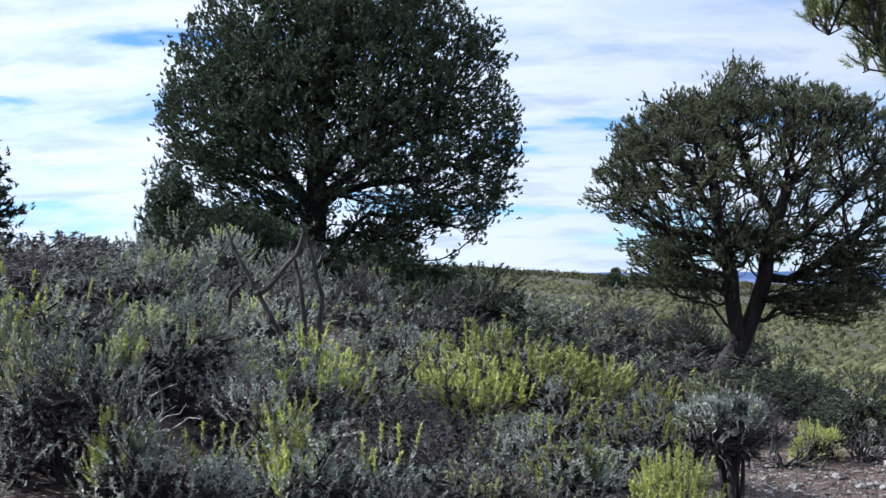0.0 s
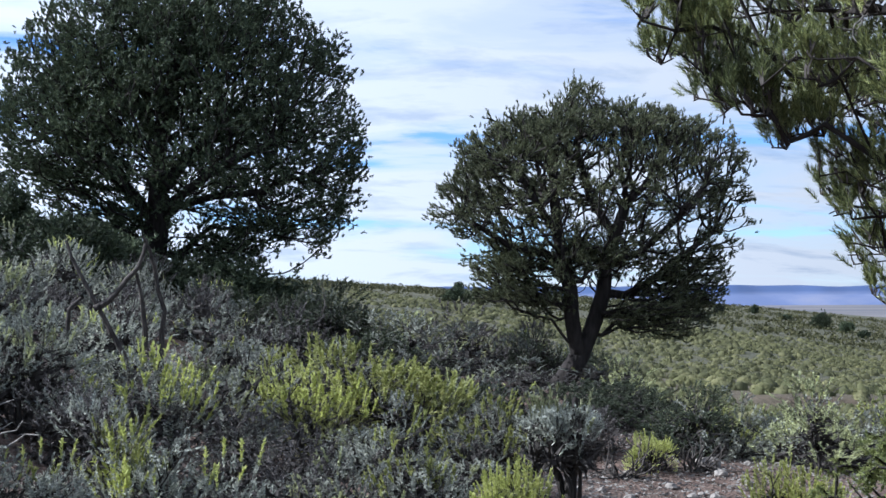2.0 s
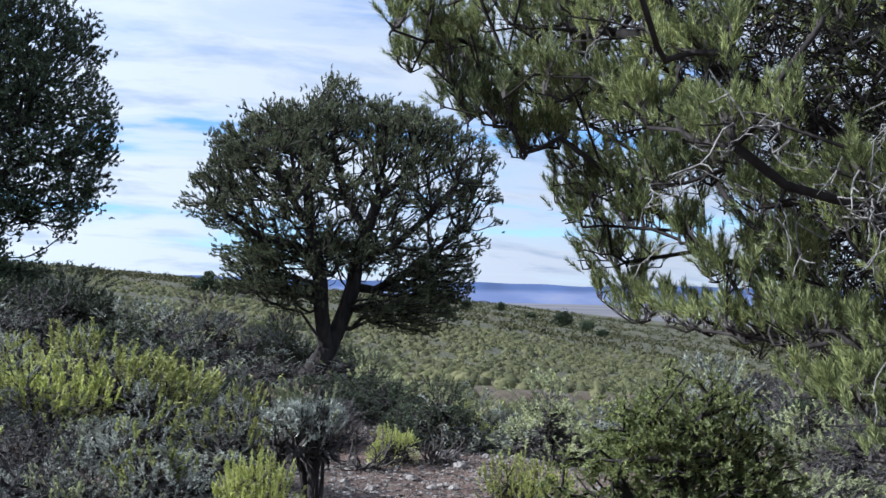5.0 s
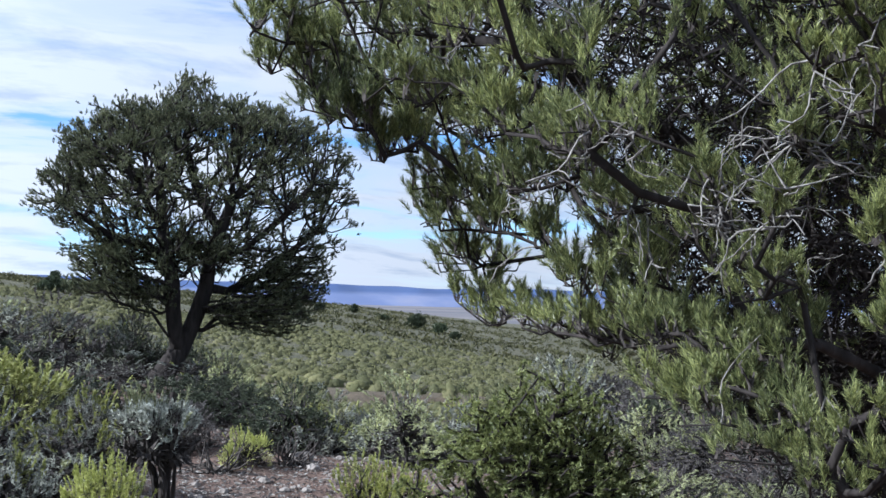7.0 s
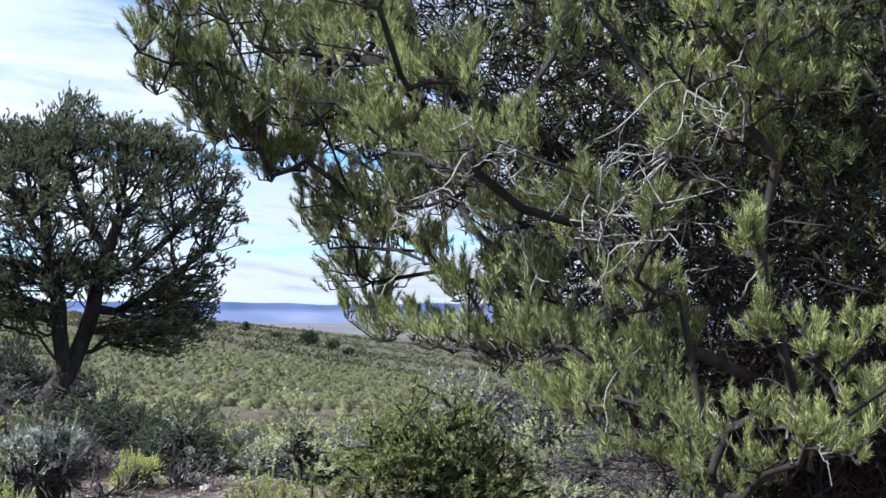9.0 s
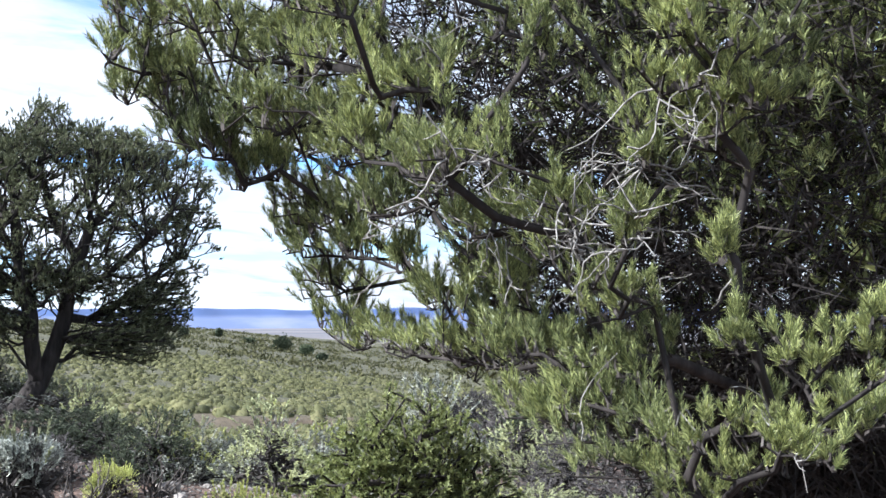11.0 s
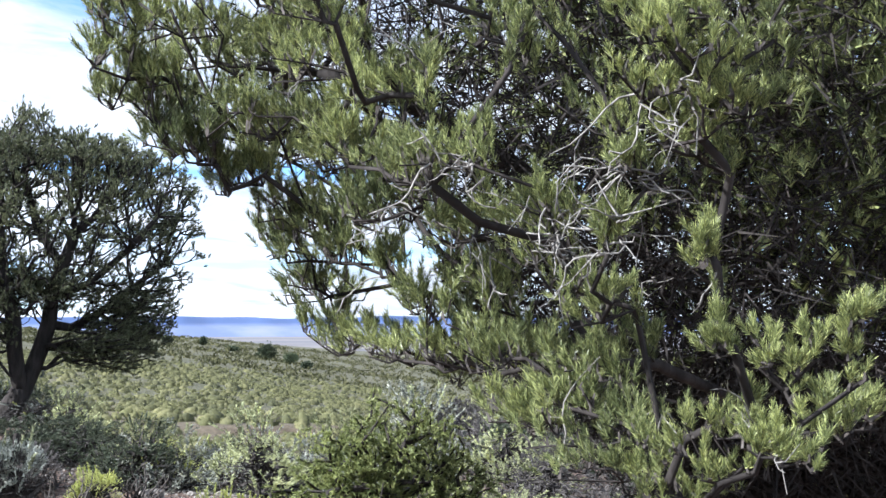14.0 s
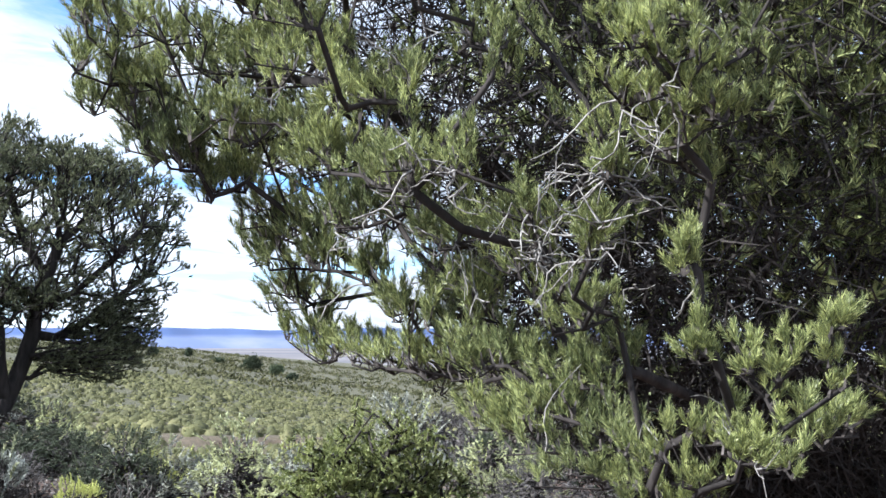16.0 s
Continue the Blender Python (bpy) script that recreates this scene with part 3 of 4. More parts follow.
# boughs that stand out of the near tree: bearing, elevation and distance from where one stands, half width, half height
BOUGHS = ((34.6, -2.8, 3.1, 0.16, 0.07), (33.2, -4.4, 3.2, 0.12, 0.05), (36.4, 0.8, 2.8, 0.11, 0.07), (40.2, 12.0, 2.4, 0.11, 0.09), (41.8, 9.4, 2.42, 0.09, 0.09), (39.9, 8.8, 2.45, 0.08, 0.08),
          (39.2, 10.7, 2.45, 0.13, 0.12), (42.6, 10.7, 2.45, 0.11, 0.14), (41.1, 7.1, 2.6, 0.05, 0.09), (38.0, 6.3, 2.65, 0.05, 0.05), (36.8, 3.2, 2.65, 0.05, 0.08),
          (41.3, 2.7, 2.6, 0.05, 0.07), (41.5, -1.2, 2.5, 0.04, 0.05), (44.2, -1.9, 2.4, 0.06, 0.07), (46.8, -0.9, 2.4, 0.07, 0.08), (41.7, -5.0, 2.6, 0.16, 0.10),
          (36.4, -4.7, 3.0, 0.24, 0.09), (34.6, 4.6, 2.9, 0.09, 0.07), (31.0, 7.2, 2.9, 0.10, 0.06), (28.2, 6.5, 3.0, 0.12, 0.06), (25.6, 7.2, 3.2, 0.11, 0.06),
          (38.4, -6.6, 2.8, 0.20, 0.08), (33.0, 11.6, 3.0, 0.12, 0.08), (44.1, -5.2, 2.4, 0.10, 0.07), (46.6, -4.0, 2.6, 0.11, 0.07),
          (15.7, 12.4, 3.8, 0.10, 0.05), (15.4, 10.7, 3.8, 0.09, 0.04), (16.3, 8.9, 3.8, 0.08, 0.04), (17.2, 9.9, 3.8, 0.11, 0.05), (17.8, 7.8, 3.8, 0.11, 0.05), (18.9, 6.5, 3.8, 0.09, 0.04), (20.4, 5.4, 3.85, 0.06, 0.04), (19.4, 7.2, 3.8, 0.13, 0.06), (21.6, 6.0, 3.9, 0.09, 0.06),
          (22.9, 4.3, 4.0, 0.10, 0.06), (23.2, 2.9, 4.1, 0.10, 0.06), (23.9, 1.3, 4.2, 0.11, 0.07), (24.9, -0.1, 4.2, 0.11, 0.07), (25.9, -1.2, 4.1, 0.12, 0.05),
          (25.2, 2.4, 3.8, 0.06, 0.05), (27.4, -1.7, 3.9, 0.13, 0.04), (29.4, -1.5, 3.7, 0.12, 0.05), (27.2, 2.2, 3.7, 0.05, 0.04),
          (28.4, 0.4, 3.6, 0.06, 0.04), (26.6, 4.4, 3.6, 0.12, 0.05), (31.4, 0.6, 3.4, 0.12, 0.08), (32.2, -1.6, 3.3, 0.13, 0.06), (30.6, 3.4, 3.4, 0.12, 0.06))


def near_tree():
    """The pinyon beside the camera, its boughs full of needles."""
    r = np.random.default_rng(31)
    root = thing("pinyon_tree", at(44.0, 4.6, -0.05), "nearby pinyon tree with green needle tufts and bare grey twigs", "tree")
    home = np.array(root.matrix_basis.translation) - np.array([0, 0, EYE])
    trunk = [[(0.05, 0, 0), (0.02, 0, 0.5), (0, 0, 1.0), (-0.03, 0.02, 1.5), (-0.05, 0.02, 2.0), (0, 0, 2.6), (0.04, 0, 3.2), (0, 0, 4.0), (0, 0, 4.8)],
             [(-0.03, 0.02, 1.5), (-0.4, 0.1, 1.75), (-0.9, 0.25, 2.1), (-1.4, 0.35, 2.35)],
             [(0, 0, 1.0), (-0.3, -0.2, 1.25), (-0.7, -0.5, 1.4), (-1.1, -0.7, 1.5)],
             [(-0.03, 0.02, 1.25), (-0.45, 0.2, 1.45), (-0.9, 0.35, 1.62), (-1.25, 0.4, 1.72)],
             [(-0.05, 0.02, 2.0), (-0.4, -0.4, 2.3), (-0.8, -0.9, 2.6)],
             [(-0.03, 0.02, 1.5), (0.1, -0.5, 1.7), (0.0, -1.1, 1.8)],
             [(0, 0, 2.6), (-0.5, 0.2, 3.0), (-1.1, 0.3, 3.3)],
             [(0.01, 0, 0.75), (-0.28, -0.25, 0.84), (-0.55, -0.55, 0.93), (-0.85, -0.8, 1.02), (-1.1, -1.12, 1.08), (-1.32, -1.3, 1.15)]]

    def bearing(q):
        w = q + home
        return np.degrees(np.arctan2(w[:, 0], w[:, 1])), np.degrees(np.arctan2(w[:, 2], np.hypot(w[:, 0], w[:, 1])))

    toward = np.array([-0.695, -0.719])
    # pads of foliage spread over the crown, thin where the lower boughs stand open
    n = 9000
    z = np.where(r.random(n) < 0.8, r.uniform(0.95, 3.0, n), r.uniform(3.0, 4.7, n))
    rad, ang = np.interp(z, PROFILE[0], PROFILE[1]) * r.uniform(0.66, 0.97, n), r.uniform(0, 2 * np.pi, n)
    c = np.stack([rad * np.cos(ang), rad * np.sin(ang), z], -1)
    az, el = bearing(c)
    window = (az > 24.6) & (az < 30.5) & (el < 3.6) & (el > -1.6)
    room = np.where((z > 3.0) | (c[:, :2] @ toward < -0.3), 0.42, np.where(window, 0.44, np.where((az > 37) & (z < 2.3), 0.85, np.where((az > 37) | (z < 1.45) & (az > 31), 0.52, np.where((az > 34) | (z < 1.4), 0.38, np.where((az > 29) & (el > 4.5), 0.36, 0.26))))))
    pads = np.zeros((0, 3))
    picked = []
    for i in range(n):
        if not len(pads) or np.min(np.linalg.norm(pads - c[i], axis=1)) > room[i]:
            pads = np.concatenate([pads, c[i:i + 1]])
            picked.append(i)
    # the heart of the near side is nearly bare of green
    bare_heart = (az[picked] > 30) & (az[picked] < 38.5) & (el[picked] > 6.0) & (pads[:, :2] @ toward > -0.2) & (np.arange(len(pads)) % 5 > 1)
    picked, pads = np.array(picked)[~bare_heart], pads[~bare_heart]
    window = window[picked]
    tips = []
    for q, open_, far_right in zip(pads, window, az[picked] > 37):
        k, wide = (4, 0.07) if open_ else (6, 0.09) if far_right else (12, r.uniform(0.12, 0.19))
        tips.append(q + unit(r.normal(size=(k, 3))) * (r.random(k) ** 0.4)[:, None] * np.array([wide, wide, 0.085]))
    for b_az, b_el, b_d, b_w, b_h in BOUGHS:
        a, e = radians(b_az), radians(b_el)
        q = b_d * np.array([math.sin(a) * math.cos(e), math.cos(a) * math.cos(e), math.sin(e)]) - home
        k = int(8 + 900 * b_w * b_h)
        tips.append(q + unit(r.normal(size=(k, 3))) * (r.random(k) ** 0.5)[:, None] * np.array([b_w, b_w, b_h]))
    tips = np.concatenate(tips)
    N, par, ends = branching(trunk, tips, 0.28, r, 0.09, 0.10)
    chains, _ = wood(N, par, ends, 0.0022, 0.30, 0.10)
    build_tree(root, chains, BARK, 11, 0.006, 1.15)
    # each twig ends in a candelabrum of shoots, thick with needles
    seg = N[ends] - N[par[ends]]
    away = np.linalg.norm(N[ends] + home, axis=1)
    small = np.clip((away - 1.5) / 1.9, 0.48, 1.0)
    back = np.minimum(np.linalg.norm(seg, axis=1), 0.10) * small
    ax = end_axes(N, par, ends, 0.25)
    per = 5
    axis = np.repeat(ax, per, 0)
    foot = np.repeat(N[ends], per, 0) - np.repeat(unit(seg) * back[:, None], per, 0) * r.random(len(axis))[:, None]
    way = unit(axis * 0.55 + 0.32 * r.normal(size=axis.shape) + np.array([0, 0, 0.95]))
    small, close = np.repeat(small, per), np.repeat(away < 3.0, per)
    stalk, run = (r.uniform(0.01, 0.06, len(way)) * small)[:, None], r.uniform(0.035, 0.07, len(way)) * small
    shoot = foot + way * stalk
    # slender needles where the boughs come nearest, coarser ones deeper in the crown
    deep = (shoot[:, :2] @ toward < -0.25) | (shoot[:, 2] > 3.0)
    nigh = ~deep
    v, f = joined([brushes(shoot[nigh & close], way[nigh & close], 62, 1.25, 0.020, 0.0018, r, run[nigh & close]),
                   brushes(shoot[nigh & ~close], way[nigh & ~close], 60, 1.25, 0.025, 0.0022, r, run[nigh & ~close]),
                   brushes(shoot[deep], way[deep], 24, 0.9, 0.045, 0.009, r, run[deep])])
    twigs = [tube([a0, (a0 + b0) / 2 + r.normal(size=3) * 0.004, b0], [0.0036, 0.003, 0.002], 3) for a0, b0 in zip(foot[::2], shoot[::2])]
    tv, tf = joined(twigs)
    # the shady far side, close-set
    q = blob_tips([(0.6, 0.6, 2.6, 1.5, 1.5, 1.3), (0.1, 0.1, 2.3, 1.2, 1.2, 1.0), (0.4, -0.5, 1.9, 1.0, 0.9, 0.8), (0.9, -0.3, 2.3, 1.2, 1.0, 1.3), (-0.3, 0.4, 2.6, 0.8, 0.7, 0.6)], 3500, r, 0.6, 8)
    qa, qe = bearing(q)
    q = q[(qa > 31.0) | (qe > 4.5) & (qa > 24)]
    v, f = joined([(v, f), brushes(q, unit(r.normal(size=q.shape) + np.array([0, 0, 0.7])), 22, 0.9, 0.055, 0.015, r, 0.07)])
    # green boughs in the shade behind the near ones
    q = blob_tips([(0.2, -0.8, 2.1, 0.9, 0.6, 0.75), (-0.4, -0.6, 2.3, 0.7, 0.6, 0.5), (0.5, -1.0, 1.4, 0.7, 0.5, 0.5)], 1500, r, 0.5, 9, 0.5, 0.2)
    qa, qe = bearing(q)
    q = q[qa > 35.0]
    v, f = joined([(v, f), brushes(q, unit(0.5 * r.normal(size=q.shape) + np.array([0, 0, 0.9])), 40, 1.1, 0.032, 0.005, r, 0.07)])
    part("shoot_mass", mesh_of("shoot_mass", tv, tf, SNAGWOOD), root, kind="stuff")
    # dead dry twigs inside, packed close in dark bark to stand in for shade
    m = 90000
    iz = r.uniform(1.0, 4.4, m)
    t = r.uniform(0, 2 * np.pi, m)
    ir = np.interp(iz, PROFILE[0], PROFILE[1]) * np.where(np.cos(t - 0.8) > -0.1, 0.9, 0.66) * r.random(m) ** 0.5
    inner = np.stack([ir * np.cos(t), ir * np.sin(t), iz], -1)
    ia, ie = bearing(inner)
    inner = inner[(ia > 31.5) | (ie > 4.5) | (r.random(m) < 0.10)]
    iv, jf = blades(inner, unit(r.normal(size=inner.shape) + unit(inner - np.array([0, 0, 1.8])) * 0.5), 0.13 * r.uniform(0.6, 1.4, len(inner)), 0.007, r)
    part("dry_twig_mass", mesh_of("dry_twig_mass", iv, jf, BARK), root, "dry inner twigs, packed dark for the crown's shade", "stuff")
    part("crown", mesh_of("crown", v, f, PINYON_NEAR), root, kind="stuff")
    # bare crooked twigs that stick out of the green, thickest about the heart of the near side
    dead = []
    ea, ee = bearing(N[ends])
    near_side = (N[ends][:, :2] @ toward > 0.6) & (N[ends][:, 2] < 2.6)
    heart = ends[near_side & (ea > 29) & (ea < 39) & (ee > 2) & (ee < 11)]
    out = ends[near_side & (ea > 23)]
    for k in range(120):
        e = heart[r.integers(len(heart))] if k % 3 else out[r.integers(len(out))]
        q, d = N[par[e]], unit(r.normal(size=3) + np.array([-0.8, -0.8, 0.1]))
        step = r.uniform(0.014, 0.034)
        pts = [q]
        for s in range(7):
            d = unit(d + 0.38 * r.normal(size=3) + np.array([0, 0, -0.06]))
            pts.append(pts[-1] + d * step)
        thick = r.uniform(0.6, 1.15)
        dead.append(tube(pts, np.linspace(0.0028, 0.0011, 8) * thick, 4))
        for j in (2, 4, 5):
            if r.random() < 0.6:
                d2 = unit(d + 0.9 * r.normal(size=3))
                dead.append(tube([pts[j], pts[j] + d2 * step, pts[j] + d2 * step * 1.9 + r.normal(size=3) * 0.015], np.array([0.0024, 0.0019, 0.0011]) * thick, 4))
    v, f = joined(dead)
    part("dead_twig_spray", mesh_of("dead_twig_spray", v, f, DEADWOOD, True), root, "pale grey bare twigs", "stuff")


def small_juniper(az, d, blobs, n, seed, label, mat, leaf=(0.05, 0.016), per=16, extra=2, name="juniper_shrub", category="shrub", trunk_r=0.06):
    r = np.random.default_rng(seed)
    root = thing(name, at(az, d, -0.03), label, category)
    b = np.array(blobs, float)
    cx, top = b[:, 0].mean(), (b[:, 2] + b[:, 5]).max()
    trunk = [[(cx, 0, 0), (cx, 0, 0.15 * top), (cx + 0.02, 0, 0.35 * top), (cx, 0, 0.6 * top)]]
    tips = blob_tips(blobs, n, r, 0.4, seed, 0.35, 0.25 * top)
    tips[:, 2] = np.maximum(tips[:, 2], 0.06)
    N, par, ends = branching(trunk, tips, 0.3, r)
    chains, _ = wood(N, par, ends, 0.0035, 0.45, trunk_r)
    build_tree(root, chains, BARK, 3)
    ax = end_axes(N, par, ends, 0.45)
    p, a = [N[ends]], [ax]
    for k in range(extra):
        p.append(N[ends] + r.normal(size=(len(ends), 3)) * leaf[0]), a.append(unit(ax + 0.6 * r.normal(size=ax.shape)))
    v, f = sprays(np.concatenate(p), np.concatenate(a), per, 0.6, leaf[0], leaf[1], r, leaf[0] * 1.4)
    part("crown", mesh_of("crown", v, f, mat), root, kind="stuff")
    return root


big_tree()
open_tree()
near_tree()
small_juniper(26.9, 6.0, [(0, 0, 0.52, 0.48, 0.46, 0.5), (0.34, 0, 0.62, 0.28, 0.32, 0.36), (-0.38, 0, 0.5, 0.25, 0.32, 0.36), (0.04, 0, 1.0, 0.22, 0.24, 0.27), (-0.22, 0, 0.88, 0.17, 0.22, 0.22), (0.28, 0, 0.94, 0.14, 0.2, 0.2)], 1900, 41,
              "young green juniper shrub beneath the pinyon boughs", SHRUBJUN, (0.023, 0.0065), 24, 2)
small_juniper(-11.0, 22.5, [(0, 0, 0.7, 0.6, 0.6, 0.8), (0, 0, 1.3, 0.4, 0.4, 0.7), (0.5, 0, 0.6, 0.6, 0.6, 0.6)], 700, 42,
              "dark conical juniper beside the large tree", JUNIPER, (0.08, 0.022), 16, 3, "juniper_tree", "tree")
for az, d, w, h, seed in ((-9.0, 21.5, 1.0, 1.3, 44), (-7.4, 22.0, 0.9, 1.2, 45), (-2.6, 22.5, 1.1, 1.15, 46), (-0.8, 22.8, 1.0, 0.95, 47), (-4.6, 22.6, 1.0, 1.0, 48)):
    small_juniper(az, d, [(0, 0, h * 0.45, w, w * 0.8, h * 0.5), (0.2, 0, h * 0.6, w * 0.6, w * 0.6, h * 0.4)], 420, seed,
                  "low dark juniper shrub under the large tree", JUNIPER, (0.085, 0.024), 15, 2)
small_juniper(-19.0, 14.0, [(0, 0, 0.7, 0.55, 0.5, 0.7), (0.1, 0, 1.2, 0.3, 0.3, 0.4)], 500, 43, "dark leafy shrub rising above the sagebrush", DARKBUSH, (0.06, 0.018), 14, 2)
for az, d, w, h, seed in ((7.1, 150.0, 1.6, 1.9, 51), (8.0, 155.0, 1.2, 1.8, 52), (7.2, 290.0, 1.2, 2.2, 53), (22.0, 215.0, 1.6, 2.6, 54), (23.0, 205.0, 1.1, 1.7, 55),
                          (17.97, 240.0, 0.9, 1.9, 56), (19.4, 262.0, 0.6, 1.7, 57), (23.65, 195.0, 0.7, 1.0, 58), (20.6, 250.0, 1.4, 0.9, 60)):
    small_juniper(az, d, [(0, 0, h * 0.5, w, w, h * 0.42), (0.2 * w, 0, h * 0.74, w * 0.6, w * 0.6, h * 0.26), (-0.3 * w, 0, h * 0.35, w * 0.7, w * 0.7, h * 0.3)], 230, seed,
                  "small dark juniper standing far off among the sagebrush", JUNIPER, (0.18, 0.10), 20, 2, "juniper_tree", "tree", 0.12)

# ---- sagebrush ----


def shrub(name, m, label, seed, width, height, tips, leaves, leaf, bloom, leaf_mat, bloom_mat=BLOOM, category="shrub", wild=0.25, lift=0.0, per_stalk=32, lobe=1.0):
    """A shrub: woody stems, leafy twigs and, on some, yellow flower stalks or pale upright shoots."""
    r = np.random.default_rng(seed)
    root = thing(name, m, label, category, "sagebrush on the knoll")
    # a dome of rounded lobes, each a bundle of leafy twigs
    lobes = max(10, tips // 24)
    c = unit(r.normal(size=(lobes, 3)) + np.array([0, 0, 0.25]))
    c[:, 2] = np.abs(c[:, 2])
    size = r.uniform(0.24, 0.36, lobes) * lobe
    hubs = c * np.array([width / 2 - 0.2, width / 2 - 0.2, height - lift - 0.25]) * (r.uniform(0.55, 1.0, lobes) * (1 + wild * lump(c * 3, 1.0, seed)))[:, None]
    if not lift:
        hubs[::5, 2] *= 0.4
    hubs[:, 2] = np.maximum(hubs[:, 2] + lift, 0.10)
    own = r.integers(0, lobes, tips)
    q = unit(r.normal(size=(tips, 3)) + 0.9 * c[own] + np.array([0, 0, 0.7]))
    p = hubs[own] + q * (size[own] * r.random(tips) ** 0.16)[:, None]
    p[:, 2] = np.maximum(p[:, 2], 0.04)
    pieces = []
    for h in hubs:
        mid = h * np.array([0.45, 0.45, 0.55]) + r.normal(size=3) * 0.03
        foot = np.array([h[0] * 0.1, h[1] * 0.1, -0.05])
        pieces.append(tube([foot, mid, h], [0.016, 0.012, 0.007], 4))
    for i in range(0, tips, 12):
        a = hubs[own[i]]
        mid = (a + p[i]) / 2 + r.normal(size=3) * 0.02
        pieces.append(tube([a, mid, p[i]], [0.005, 0.004, 0.002], 3))
    part("stemwork", mesh_of("stemwork", *joined(pieces), SAGEWOOD), root, kind="stuff")
    # dense dry twigs inside each lobe, thick enough to keep light out
    k = 38
    core = np.repeat(hubs, k, 0) * np.array([1, 1, 0.8]) + unit(r.normal(size=(lobes * k, 3))) * (np.repeat(size, k) * 0.45 * r.random(lobes * k) ** 0.5)[:, None]
    core[:, 2] = np.maximum(core[:, 2], 0.0)
    core = blades(core, unit(r.normal(size=core.shape) + np.array([0, 0, 0.3])), 0.12, 0.034, r)
    ax = unit(q * np.array([0.8, 0.8, 0.5]) + np.array([0, 0, 0.8]) + 0.25 * r.normal(size=q.shape))
    plume = leaf[0] * 4.2
    v, f = sprays(p + ax * plume * 0.5, ax, int(leaves * 1.3), 0.62, leaf[0], leaf[1], r, plume, face=unit(0.45 * q + 0.75 * unit(p - np.array([0, 0, 0.15 * height])) + np.array([0, 0, 0.15])))
    # inner leaves, given the dark wood colour in place of shade
    k = 60
    own2 = np.repeat(np.arange(lobes), k)
    q2 = unit(r.normal(size=(lobes * k, 3)) + 0.6 * c[own2] + np.array([0, 0, 0.6]))
    p2 = hubs[own2] + q2 * (size[own2] * r.uniform(0.55, 0.85, lobes * k))[:, None]
    p2[:, 2] = np.maximum(p2[:, 2], 0.02)
    inner = blades(p2, unit(r.normal(size=q2.shape) + np.array([0, 0, 0.4])), 0.06 * r.uniform(0.7, 1.3, lobes * k), 0.010, r, q2)
    part("dry_twig_mass", mesh_of("dry_twig_mass", *joined([core, inner]), SAGEWOOD), root, "dense brown inner twigs, with inner leaves coloured dark for shade", "stuff")
    part("foliage", mesh_of("foliage", v, f, leaf_mat), root, kind="stuff")
    if bloom:
        high = np.argsort(-(p[:, 2] + 0.1 * r.random(tips)))[:int(tips * 0.6)]
        heads = p[r.choice(high, 6, replace=False)]
        away = np.linalg.norm(p[high][:, None] - heads[None], axis=2).min(1)
        pick = high[np.argsort(away + 0.12 * r.random(len(high)))[:bloom]]
        b, up = p[pick], unit(ax[pick] + np.array([0, 0, 0.8]))
        ln = r.uniform(0.07, 0.18, len(b))
        foot = np.repeat(b, per_stalk, 0) + np.repeat(up * ln[:, None], per_stalk, 0) * r.random(len(b) * per_stalk)[:, None]
        d = unit(np.repeat(up, per_stalk, 0) * 1.1 + 0.42 * r.normal(size=foot.shape))
        v, f = blades(foot, d, 0.030 * r.uniform(0.7, 1.3, len(foot)), 0.014, r)
        part("bloom", mesh_of("bloom", v, f, bloom_mat), root, "upright flower stalks and pale shoots", "stuff")
    return root


GREY = "grey-green sagebrush bush with woody stems"
TIPPED = "sagebrush bush with yellow-green flower stalks"
GOLD = "bright yellow-green rabbitbrush in bloom"
DRY = "half-bare brownish sagebrush with grey twigs"
NEARLEAF, MIDLEAF = (0.026, 0.008), (0.034, 0.012)

